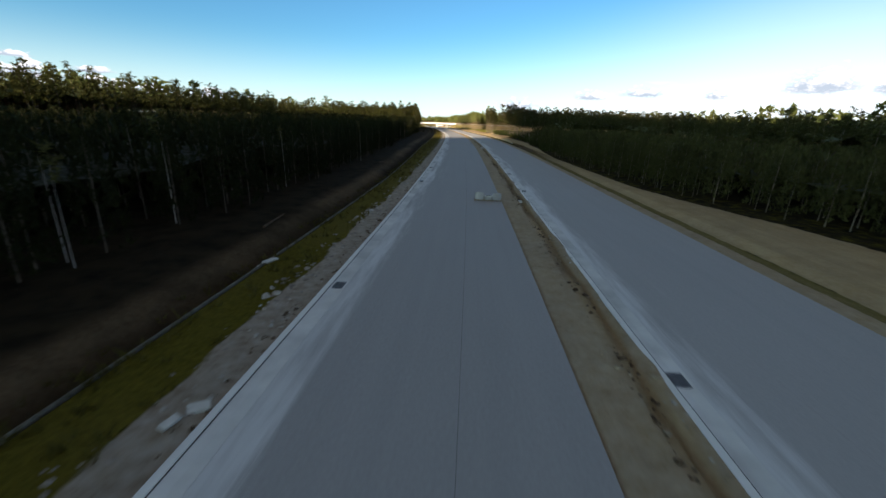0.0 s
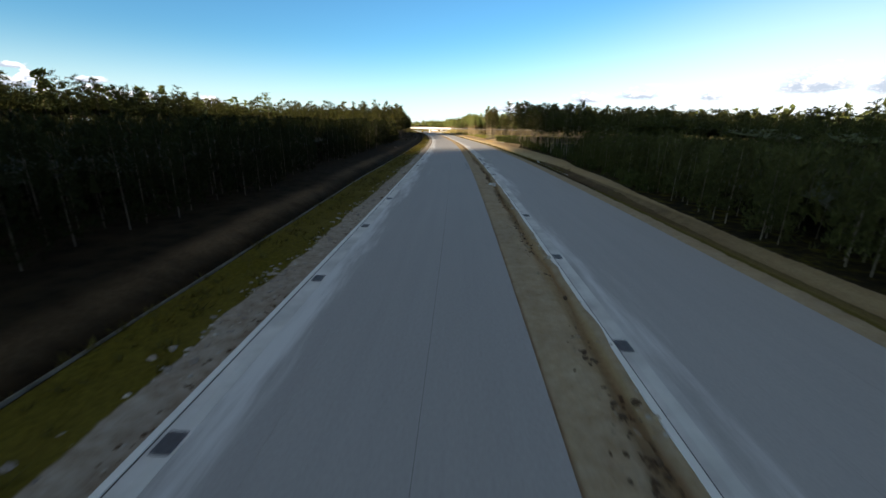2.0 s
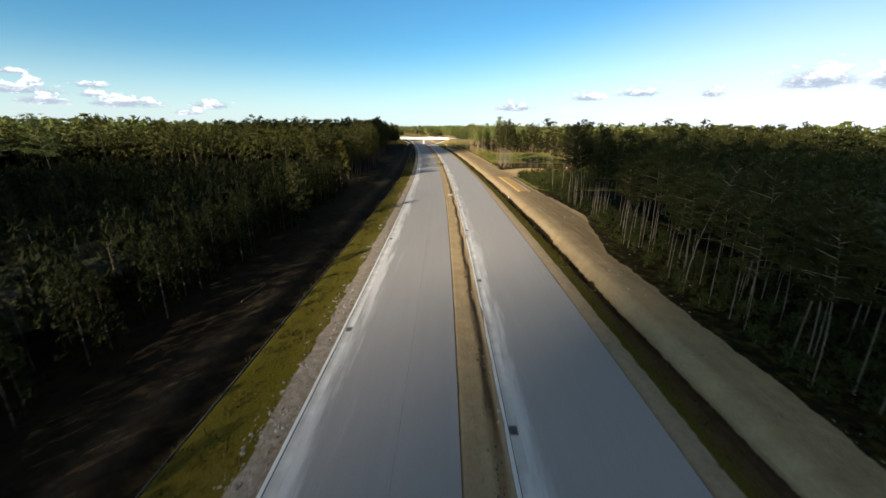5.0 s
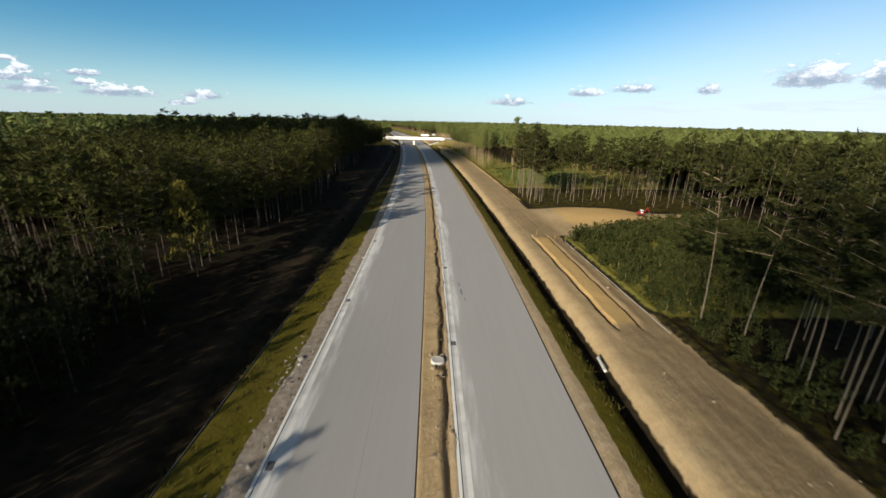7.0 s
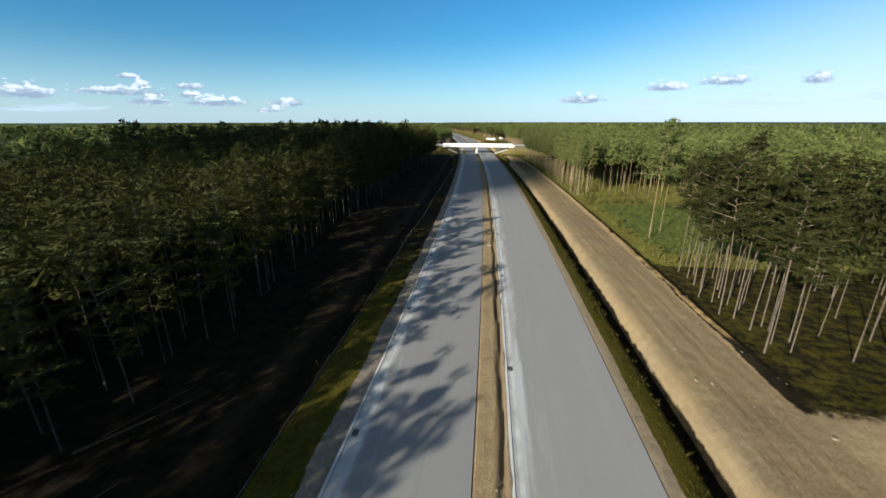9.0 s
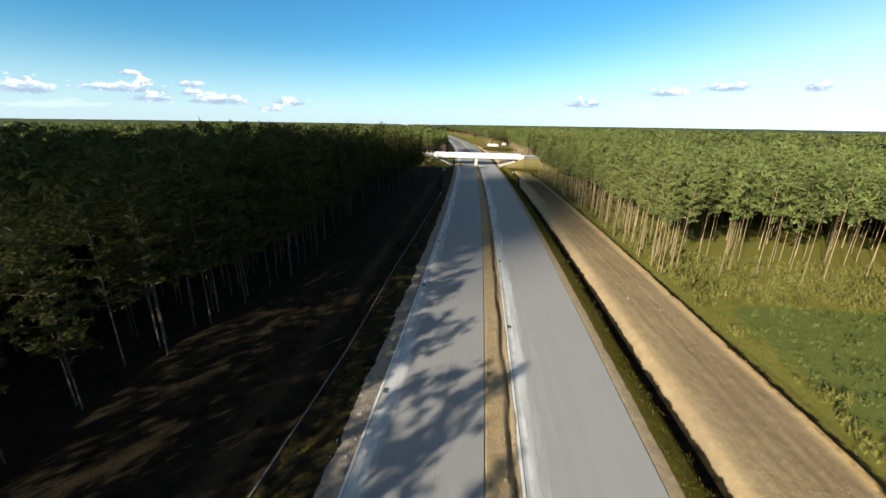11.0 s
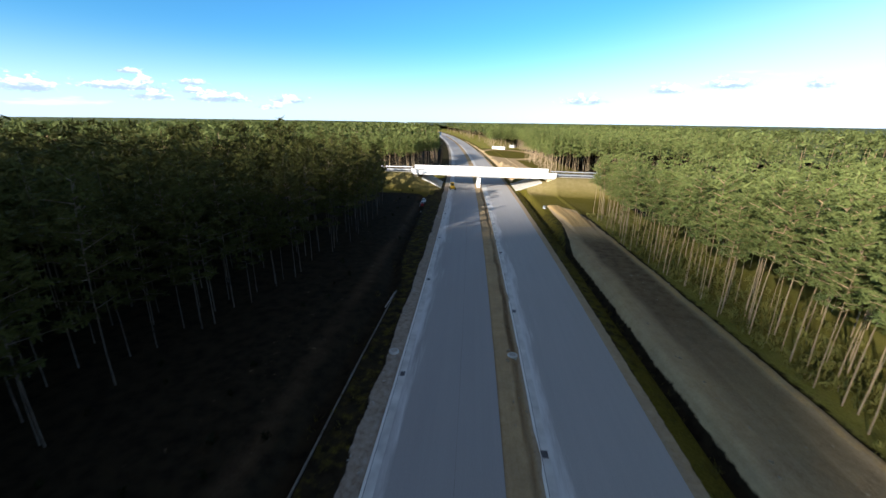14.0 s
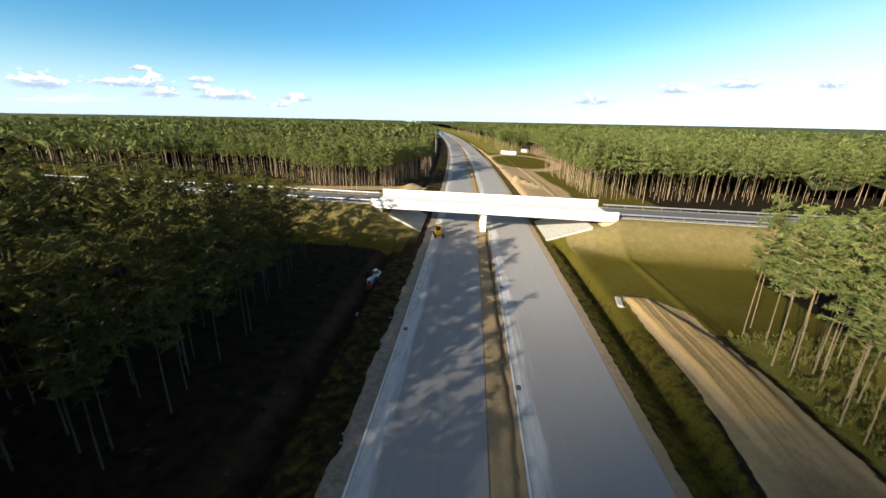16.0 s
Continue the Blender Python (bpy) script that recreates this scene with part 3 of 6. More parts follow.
def zones(s, n):
    """Weights of sand, rough grass and fresh green."""
    w = 0.5 * wob(s, 0.35, 0.7) + 0.35 * wob(s, 1.7, 0.2)
    d = np.abs(s - BRIDGE_S - BRIDGE_SKEW * n)
    far_in = np.interp(s, [60, 140, 165, 200, 280, 5000], [16.0, 15.9, 17.1, 17.5, 18.1, 18.1]) + np.interp(s, [590, 612, 640], [0, 2.6, 2.2]) + 0.07 * wob(s, 0.2, 0.7)
    far_out = np.interp(s, [-300, 60, 76, 90, 100, 120, 140, 160, 172, 190, 205, 265, 290, 340, 520, 560, 600, 628, 640], [25, 27, 25, 21, 19, 18.2, 17.5, 18.8, 20.2, 20.8, 23, 23, 28.6, 27, 29, 28.8, 28.6, 28, 19]) + np.where(s < 200, 0.15, 0.4) * w
    haul = soft(n, far_in, 1e3, 0.3) * soft(n, -1e3, far_out) * soft(s, -400, 632, 4)
    sand = np.maximum(soft(n, -11.8 - 0.5 * w, np.interp(s, [60, 120], [14.5, 14.1]) + 0.12 * w, 0.5), haul)
    sand = np.maximum(sand, soft(s, 361 + 2 * w + 0.45 * np.maximum(0, n - 30), 386 + 2 * w - 0.1 * (n - 30), 3) * soft(n, 25, 80, 3))
    rest = soft(s, 694, 795, 4) * soft(n, 15.6, 29 + 6 * np.sin((s - 690) / 25.0), 3)
    oval = np.hypot((s - 838) / 46.0, (n - 35) / 20.0) + 0.04 * w
    rest = np.maximum(rest, soft(oval, 0.9, 1.16, 0.1))
    rest = np.maximum(rest, soft(s, 780, 1060, 4) * soft(n, 15.5, 18.5 + w, 1.5))
    rest = np.maximum(rest, soft(s, 704, 714, 2) * soft(n, -150, -24, 4))
    sand = np.maximum(sand, rest)
    # left verge grass thins after s 370; the darker floor stands in for shade
    grass = np.maximum(np.clip((grass_end(s) + n) / 0.3 + 0.5, 0, 1) * np.clip((-11.6 - 0.3 * w - n) / 0.8 + 0.5, 0, 1) * np.interp(s, [370, 430, 520, 560], [1, 0.4, 0.36, 0.42]), soft(n, 13.9, np.where(s > 220, 16.8 + np.interp(s, [588, 612], [0, 4.2]), far_in + 0.2), 0.7) * np.interp(s, [150, 165, 205, 235, 525, 555], [1, 0.42, 0.42, 1, 1, 0.55]))
    grass = np.maximum(grass, np.clip((24 - d) / 3, 0, 1) * ((n > 15) | (n < -15)))
    green = np.maximum(soft(s, 424, 484 - 0.1 * (n - 30), 4) * soft(n, 29.5, 78, 2), soft(s, 326, 361 + 0.45 * np.maximum(0, n - 30), 3) * soft(n, 28, 72, 2))
    green = np.maximum(green, np.maximum(soft(s, 422, 645, 4) * soft(n, 29.5, 140, 3), soft(s, 900, 5000, 6) * soft(n, 20, 140, 3)))
    sand = np.maximum(sand, 0.3 * soft(s, 150, 235, 10) * soft(n, 14.6, 18, 0.8))
    sand = np.maximum(sand, np.interp(s, [500, 545], [0.14, 0.25]) * soft(n, -29, -17.5, 2) * soft(s, 380, 655, 10))
    grass = np.maximum(grass, soft(s, 622, 690, 4) * soft(n, 18, 46, 3))
    green = np.minimum(green, 1 - soft(s, 622, 692, 4))
    # sparse grass over dark floor stands in for shade before the pines
    grass = np.maximum(grass, 0.47 * soft(s, 384, 430, 4) * soft(n, 28, 90, 3))
    grass = np.maximum(grass, soft(s, 690, rear_edge(n) + 1, 6) * soft(n, -260, -13, 4))
    sand = np.maximum(sand, soft(s - 724 - 0.12 * (n + 30), -4, 4, 3) * soft(n, -200, -17, 4) * 0.9)
    grass = np.maximum(grass, soft(s, 688, 905, 6) * soft(n, 14, 58, 5))
    sand = np.maximum(sand, 0.8 * soft(s, 692, 790, 6) * soft(n, 15.4, 34, 4))
    sand = np.maximum(sand, 0.36 * soft(s, 700, 790, 6) * soft(n, -80, -14, 5))
    grass = np.maximum(grass, soft(s, 60, 330, 4) * soft(n, far_out - 0.6, right_edge(s) + 5, 0.8) * 0.42)
    clear = np.clip((d - 20) / 3, 0, 1)
    sand = np.where((n > 18) | (n < -15), np.minimum(sand, np.maximum(clear, np.where(n > 18, 0.38, 0.12))), sand)
    dug = np.maximum(soft(s, 324, 359, 1.5) * soft(n, 21.9, 24.6, 0.5), soft(s, 368, 386, 4) * soft(n, 31, 56, 5) * 0.6)
    dug = np.maximum(dug, 0.55 * soft(n, 27.7 + 0.35 * w, 28.7 + 0.35 * w, 0.6) * soft(s, 395, 600, 6))
    dug = np.maximum(dug, 0.5 * soft(n, far_out - 0.55, far_out - 0.1, 0.3) * soft(s, 262, 358, 6))
    dug = np.maximum(dug, np.clip(2 * platform(s, n) - 0.5, 0, 1))
    dug = np.maximum(dug, soft(s, 361, 365, 1) * soft(n, 31.5, 35, 1))
    return sand, np.minimum(grass, 1 - haul), np.minimum(green, 1 - haul), dug


def build_ground():
    ss = np.unique(np.concatenate([np.arange(-2000, -60, 150), np.arange(-60, 30, 6), np.arange(30, 318, 2.2), np.arange(318, 366, 0.7), np.arange(366, 600, 2.2), np.arange(600, 640, 0.7), np.arange(640, 760, 1.9), np.arange(760, 960, 4), np.arange(960, 1500, 20), np.arange(1500, 4601, 250)]))
    nn = np.unique(np.round(np.concatenate([np.arange(-2600, -300, 200), np.arange(-300, -80, 20), np.arange(-80, -30, 3), np.arange(-30, -18, 0.6), np.arange(-18, -11, 0.28), [-10.9, -10.3, -9.7, -7, -3, -0.4],
                                            np.arange(0, 3.0, 0.15), [4, 8, 11.8, 12.2], np.arange(12.4, 20.8, 0.4), np.arange(20.8, 26, 0.14), np.arange(26, 32, 0.4), np.arange(32, 80, 2.5), np.arange(80, 300, 20), np.arange(300, 4500, 200)]), 3))
    S, N = np.meshgrid(ss, nn, indexing="ij")
    V = xyz(S.ravel(), N.ravel(), ground_height(S, N).ravel())
    V[:, 2] -= np.where((N.ravel() > -9.8) & (N.ravel() < -0.3) | (N.ravel() > 3.0) & (N.ravel() < 12.3), 0.25, 0)
    a, b = S.shape
    i = np.arange(a * b).reshape(a, b)
    F = np.stack([i[:-1, :-1], i[:-1, 1:], i[1:, 1:], i[1:, :-1]], -1).reshape(-1, 4)
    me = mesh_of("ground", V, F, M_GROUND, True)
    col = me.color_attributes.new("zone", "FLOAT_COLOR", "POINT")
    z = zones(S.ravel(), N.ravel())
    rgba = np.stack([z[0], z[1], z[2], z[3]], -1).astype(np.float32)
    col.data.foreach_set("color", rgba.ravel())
    line = np.interp(S.ravel(), [60, 90, 180, 330, 640], [-17.2, -17.4, -20.2, -20.5, -19.2]) + 0.25 * wob(S.ravel(), 0.2, 0.7)
    track = soft(N.ravel(), line - 0.9, line + 0.9, 1.2) * np.clip(0.75 + 0.5 * wob(S.ravel(), 0.13, 1.4), 0.2, 1) * (S.ravel() < 650) * np.interp(S.ravel(), [200, 260], [1, 0.35])
    track = np.maximum(track, 0.9 * soft(N.ravel(), 15.0, 17.6, 0.7) * soft(S.ravel(), 130, 262, 40))
    past = np.abs(S.ravel() - BRIDGE_S - BRIDGE_SKEW * N.ravel())
    dry = np.clip((19 - past) / 8, 0, 1) * (np.abs(N.ravel() - 3) > 16) * np.where(N.ravel() < 0, 0.6, 1)
    wave = 0.12 * wob(S.ravel(), 0.5, 2.2) + 0.06 * wob(S.ravel(), 2.3, 0.4)
    dry = np.maximum(dry, 0.8 * soft(N.ravel(), 14.5, 15.9, 0.6) * soft(S.ravel(), -50, 150, 15))
    grey = np.maximum.reduce([soft(N.ravel(), -13, -9, 1.0), 0.5 * soft(N.ravel(), 2.45 + wave, 3.2, 0.15), 0.4 * soft(N.ravel(), 12, 14.8, 0.4), 0.5 * soft(N.ravel(), -0.2, 1.75, 0.3) * np.interp(S.ravel(), [180, 240], [1, 0])])
    track = np.maximum(track, np.clip(0.65 + 0.6 * wob(S.ravel(), 0.08, 0.3), 0.15, 1) * soft(N.ravel(), 1.75 + 2 * wave, 2.42 + wave, 0.2) * (S.ravel() < 665))
    rolled = soft(N.ravel(), 21.6 + 3 * wave, 28.4, 1.3) * (1 - z[3]) * z[0]
    track = np.maximum(track, rolled * np.clip(np.interp(S.ravel(), [230, 262, 370, 400, 545, 566, 596, 604], [0, 0.5, 0.42, 0.22, 0.3, 1.0, 1.0, 0.1]) + 0.12 * wob(S.ravel(), 0.07, 1.9), 0, 1))
    lush = soft(S.ravel(), 427, 474, 3) * soft(N.ravel(), 33.5 + 0.05 * np.abs(S.ravel() - 450), 74, 3)
    me.color_attributes.new("fresh", "FLOAT_COLOR", "POINT").data.foreach_set("color", np.stack([lush, track, dry, grey], -1).astype(np.float32).ravel())
    uv = me.uv_layers.new(name="UVMap")
    uv.data.foreach_set("uv", np.stack([N.ravel()[F.ravel()], S.ravel()[F.ravel()]], -1).astype(np.float32).ravel())
    tagged(new("ground", me), "sandy ground with verges, ditches and forest floor", "ground", kind="structure")


build_ground()

# ---------------------------------------------------------------- carriageways
ROAD_FROM, ROAD_TO = -120.0, 1500.0


def slab(name, edges, mat, label, seal, ragged=None):
    """A concrete carriageway: lengthwise lanes with open joints between them."""
    base = new(name)
    tagged(base, label, "road", kind="structure")
    for a, b in zip(edges[:-1], edges[1:]):
        g = 0.005
        part("lane_slab", strip("lane_slab", ROAD_FROM, ROAD_TO, [(a + g, 0.0), (b - g, 0.0), (b - g, -0.2), (a + g, -0.2)], mat, 6.0, edge=ragged if b == edges[-1] else None), None, base)
    for a in edges[1:-1]:
        part("joint_seal", strip("joint_seal", ROAD_FROM, ROAD_TO, [(a - 0.006, -0.004), (a + 0.006, -0.004), (a, -0.05)], M_GREY if a == edges[1] else seal, 6.0), None, base)
    return base


slab("road_first", (-9.12, -7.2, -3.6, 0.0), M_ROAD_1, "new grey concrete carriageway without markings, dusty and stained white at its edge", M_JOINT)
slab("road_second", (3.62, 6.5, 10.1, 13.1), M_ROAD_2, "new grey concrete carriageway without markings, pale curing stains along the median", M_GREY, lambda s: np.interp(s, [60, 110, 170, 315, 345, 600], [0, -0.15, -0.65, -0.65, -0.15, -0.15]))


def gutter(name, a, b, kerb):
    """A shallow channel of pale concrete with a slot and a low kerb on its outer side."""
    base = tagged(new(name), "pale concrete drainage gutter along the carriageway", "gutter", kind="structure")
    out = -1 if kerb == a else 1
    lo, hi = (a, b) if a < b else (b, a)
    part("channel", strip("channel", ROAD_FROM, ROAD_TO, [(lo, 0.004), ((lo + hi) / 2, -0.03), (hi, 0.004), (hi, -0.2), (lo, -0.2)], M_GUTTER, 6.0), None, base)
    k = kerb
    part("kerb", strip("kerb", ROAD_FROM, ROAD_TO, [(k, 0.035), (k + out * 0.21, 0.03), (k + out * 0.24, -0.2), (k, -0.2)][::out], M_WHITE, 6.0), None, base)
    part("slot", strip("slot", ROAD_FROM, ROAD_TO, [(k - out * 0.05, 0.008), (k - out * 0.015, 0.008), (k - out * 0.03, -0.05)], M_JOINT, 6.0), None, base)


gutter("gutter_outer", -9.85, -9.12, -9.85)
gutter("gutter_median", 2.95, 3.62, 2.95)

# ---------------------------------------------------------------- the overpass


def skewed(s_off, n, z=0.0):
    """Road coordinates of a place on the overpass: s_off metres beyond its middle line."""
    return xyz(BRIDGE_S + BRIDGE_SKEW * np.asarray(n, float) + s_off, n, z) - np.array([0, 0, float(np.interp(BRIDGE_S, LINE_S, LINE_Z))])


def across(name, n0, n1, profile, mat, step=4.0, cap=True):
    """A body swept across the road along the overpass: profile of (s_off, z)."""
    nn = np.linspace(n0, n1, max(2, int(abs(n1 - n0) / step) + 1))
    k = len(profile)
    pr = np.array(profile)
    V = np.concatenate([skewed(pr[:, 0], np.full(k, q), pr[:, 1]) for q in nn])
    bm = bmesh.new()
    vs = [bm.verts.new(v) for v in V]
    for i in range(len(nn) - 1):
        for j in range(k):
            j2 = (j + 1) % k
            bm.faces.new((vs[i * k + j], vs[(i + 1) * k + j], vs[(i + 1) * k + j2], vs[i * k + j2]))
    if cap:
        bm.faces.new(vs[:k])
        bm.faces.new(vs[-k:][::-1])
    bmesh.ops.recalc_face_normals(bm, faces=bm.faces)
    return bm


DECK_LOW, DECK_TOP, RAIL_TOP = 4.35, 5.35, 6.75


M_RING_PAVE = plain("paving_concrete", (0.5, 0.48, 0.42), 0.85, 0, 0.15, 1.5)


def build_bridge():
    b = tagged(new("road_bridge"), "new overpass bridge of bright pale concrete with white side screens", "bridge")
    h = DECK_HALF
    part("deck", across("deck", BRIDGE_L, BRIDGE_R, [(-h, DECK_TOP), (h, DECK_TOP), (h, DECK_TOP - 0.35), (h - 1.6, DECK_TOP - 0.5), (h - 2.2, DECK_LOW), (-h + 2.2, DECK_LOW), (-h + 1.6, DECK_TOP - 0.5), (-h, DECK_TOP - 0.35)], M_WHITE), M_WHITE, b)
    for sgn in (-1, 1):
        part("side_screen", across("side_screen", BRIDGE_L - 0.4, BRIDGE_R + 0.4, [(sgn * (h - 0.3), DECK_TOP - 0.75), (sgn * (h + 0.06), DECK_TOP - 0.75), (sgn * (h + 0.06), RAIL_TOP), (sgn * (h - 0.14), RAIL_TOP), (sgn * (h - 0.3), DECK_TOP)], M_WHITE), M_WHITE, b, "white bridge parapet")
        part("girder_edge", across("girder_edge", BRIDGE_L, BRIDGE_R, [(sgn * (h - 2.1), DECK_LOW - 0.02), (sgn * (h - 1.5), DECK_LOW - 0.02), (sgn * (h - 1.5), DECK_TOP - 0.6), (sgn * (h - 2.1), DECK_TOP - 0.6)], M_GREY), M_GREY, b)
    # deck top near white: glare of the sun is put into its colour
    part("surfacing", across("surfacing", BRIDGE_L, BRIDGE_R, [(-h + 0.4, DECK_TOP + 0.05), (h - 0.4, DECK_TOP + 0.05), (h - 0.4, DECK_TOP + 0.004), (-h + 0.4, DECK_TOP + 0.004)], M_GREY), plain("whitened_deck_top", (0.88, 0.88, 0.86), 0.6, 0, 0.04), b, "bridge deck surface, whitened for the glare of the sun")
    for q in (-4.6, 0.0, 4.6):
        bm = across("pier", 0.75, 2.05, [(q - 0.75, DECK_LOW - 0.02), (q + 0.75, DECK_LOW - 0.02), (q + 0.55, -0.4), (q - 0.55, -0.4)], M_WHITE)
        part("pier", bm, M_WHITE, b, "pale concrete pier in the median")
    for n0, n1, top in ((BRIDGE_L, BRIDGE_L + 2.2, 1), (BRIDGE_R - 2.6, BRIDGE_R, -1)):
        part("abutment", across("abutment", n0, n1, [(-h + 0.4, DECK_LOW - 0.03), (h - 0.4, DECK_LOW - 0.03), (h - 0.4, 1.0), (-h + 0.4, 1.0)], M_GREY), plain("abutment_concrete", (0.56, 0.47, 0.28), 0.85), b, "ochre concrete abutment wall")
    # paved slopes under the bridge ends
    for n0, n1 in ((-13.0, -20.6), (15.1, 24.4)):
        bm = bmesh.new()
        q = [skewed(-h - 1.2, n0, 0.05), skewed(h + 1.2, n0, 0.05), skewed(h + 1.2, n1, 3.56), skewed(-h - 1.2, n1, 3.56),
             skewed(-h - 1.2, n0, -0.8), skewed(h + 1.2, n0, -0.8), skewed(h + 1.2, n1, 1.0), skewed(-h - 1.2, n1, 1.0)]
        v = [bm.verts.new(x) for x in q]
        for f in ((0, 1, 2, 3), (7, 6, 5, 4), (0, 4, 5, 1), (1, 5, 6, 2), (2, 6, 7, 3), (3, 7, 4, 0)):
            bm.faces.new([v[i] for i in f])
        bmesh.ops.recalc_face_normals(bm, faces=bm.faces)
        part("slope_paving", bm, M_RING_PAVE, b, "pale paved slope below the bridge")
    return b


build_bridge()

for lo, hi in ((-300, BRIDGE_L - 0.5), (BRIDGE_R + 0.5, 300)):
    tagged(part("crossing_road", across("crossing_road", lo, hi, [(-4.2, 5.32), (4.2, 5.32), (4.2, 5.0), (-4.2, 5.0)], M_ASPHALT, 8), M_ASPHALT), "dark asphalt road on the bank that crosses the motorway", "road", kind="structure")

# ---------------------------------------------------------------- trees


def tuft_cloud(rng, centres, sizes, flat=0.5, blades=6, long=1.0, broad=0.2, rise=0.45, hearts=None):
    """Needle shoots: each a spray of narrow pointed blades that rise from a centre. Triangles, with normals that round off the crown about hearts."""
    c, r = np.repeat(np.array(centres), blades, 0), np.repeat(np.array(sizes), blades)[:, None]
    k = len(c)
    a, up, tilt = rng.uniform(0, math.tau, k), rng.normal(rise, 0.35, k), rng.normal(0, 0.8, k)
    d = np.stack([np.cos(a) * np.cos(up), np.sin(a) * np.cos(up), np.sin(up)], -1)
    e = np.stack([-np.sin(a) * np.cos(tilt), np.cos(a) * np.cos(tilt), np.sin(tilt)], -1)
    o = c + rng.normal(0, 0.3, (k, 3)) * r * np.array([1, 1, flat]) - d * r * 0.5
    w = rng.uniform(0.7, 1.25, (k, 1)) * r * broad
    V = np.stack([o - e * w, o + e * w, o + d * r * long * rng.uniform(1.2, 1.9, (k, 1))], 1).reshape(-1, 3)
    c3 = np.repeat(c, 3, 0)
    h3 = np.repeat(np.repeat(np.array(hearts), blades, 0), 3, 0) if hearts is not None else np.array(centres).mean(0) * np.array([1, 1, 0.6])
    away = V - h3
    away /= np.linalg.norm(away, axis=1)[:, None] + 1e-6
    tuft = (V - c3) / (np.repeat(r, 3, 0) + 1e-6)
    nrm = 0.62 * away + 0.42 * tuft + rng.normal(0, 0.12, V.shape) + np.array([0, 0, 0.16])
    nrm /= np.linalg.norm(nrm, axis=1)[:, None] + 1e-6
    T, M = V.reshape(-1, 3, 3), nrm.reshape(-1, 3, 3).mean(1)
    face = np.cross(T[:, 1] - T[:, 0], T[:, 2] - T[:, 0])
    F = np.arange(3 * k).reshape(-1, 3)
    back = (face * M).sum(1) < 0
    F[back] = F[back][:, [0, 2, 1]]
    return V, F, nrm


def trunk_mesh(rng, h, r, sides=6, lean=0.02, steps=5):
    V, F = [], []
    bend = rng.normal(0, lean, 2) * h
    for i in range(steps + 1):
        t = i / steps
        rr = r * (1 - 0.78 * t) * (1.25 if i == 0 else 1)
        cx, cy = bend * t * t
        for j in range(sides):
            a = j * math.tau / sides
            V.append((cx + rr * math.cos(a), cy + rr * math.sin(a), t * h - (0.3 if i == 0 else 0)))
    for i in range(steps):
        for j in range(sides):
            j2 = (j + 1) % sides
            a, b, c, d = i * sides + j, i * sides + j2, (i + 1) * sides + j2, (i + 1) * sides + j
            F += [(a, b, c), (a, c, d)]
    return np.array(V), np.array(F), bend


def limb(rng, a, b, r):
    """A thin tapered limb as a three-sided rod."""
    a, b = np.array(a), np.array(b)
    d = (b - a) / np.linalg.norm(b - a)
    u = np.cross(d, [0.3, 0.2, 1.0]); u /= np.linalg.norm(u); w = np.cross(d, u)
    V = [a + r * (u * math.cos(k) + w * math.sin(k)) for k in (0, 2.1, 4.2)] + [b + 0.3 * r * (u * math.cos(k) + w * math.sin(k)) for k in (0, 2.1, 4.2)]
    F = [(0, 1, 4), (0, 4, 3), (1, 2, 5), (1, 5, 4), (2, 0, 3), (2, 3, 5)]
    return np.array(V), np.array(F)


def join(*parts):
    V, F, k = [], [], 0
    for v, f in parts:
        V.append(v); F.append(f + k); k += len(v)
    return np.concatenate(V), np.concatenate(F)


def pine(seed, h=17.0, crown=0.42, wide=2.3, tufts=215, size=0.5, limbs=22, sides=6, blades=8, broad=0.15, lean=0.03):
    """Scots pine: bare trunk, limbs, and a ragged crown in layers. Returns trunk and crown (verts, triangles)."""
    rng = np.random.default_rng(seed)
    tv, tf, bend = trunk_mesh(rng, h * 0.97, rng.uniform(0.003, 0.0047) * h, sides, lean, 5 if sides > 4 else 3)
    wood, cen, siz, mid = [(tv, tf)], [], [], []
    z0 = h * (1 - crown)
    for i in range(limbs):
        t = (i + rng.uniform(0, 0.9)) / limbs
        z = z0 + (h - z0) * t * 0.97
        reach = wide * (0.45 + 0.9 * math.sin(math.pi * (0.18 + 0.80 * t)) ** 0.8) * rng.uniform(0.55, 1.15) * (1 - 0.35 * t)
        a = i * 2.4 + rng.uniform(-0.5, 0.5)
        base = np.array([*(bend * (z / h) ** 2), z - 0.3])
        tip = base + np.array([math.cos(a) * reach, math.sin(a) * reach, rng.uniform(0.1, 0.9) + 0.5 * t])
        if sides > 4:
            wood.append(limb(rng, base, tip, 0.055))
        m = max(2, int(tufts / limbs * (0.6 + 0.5 * reach / wide)))
        for _ in range(m):
            u = rng.uniform(0.25, 1.05)
            cen.append(base + (tip - base) * u + rng.normal(0, 0.34, 3) * np.array([1, 1, 0.55]))
            siz.append(size * rng.uniform(0.6, 1.25))
            mid.append(0.5 * base + 0.5 * (base + (tip - base) * 0.6) - np.array([0, 0, 0.9]))
    for _ in range(max(3, tufts // 14)):
        cen.append(np.array([*bend, h - rng.uniform(0, 1.3)]) + rng.normal(0, 0.35, 3)); siz.append(size * rng.uniform(0.6, 1.0))
        mid.append(np.array([*bend, h - 2.2]))
    return join(*wood), tuft_cloud(rng, cen, siz, 0.45, blades, 1.0, broad, hearts=mid)


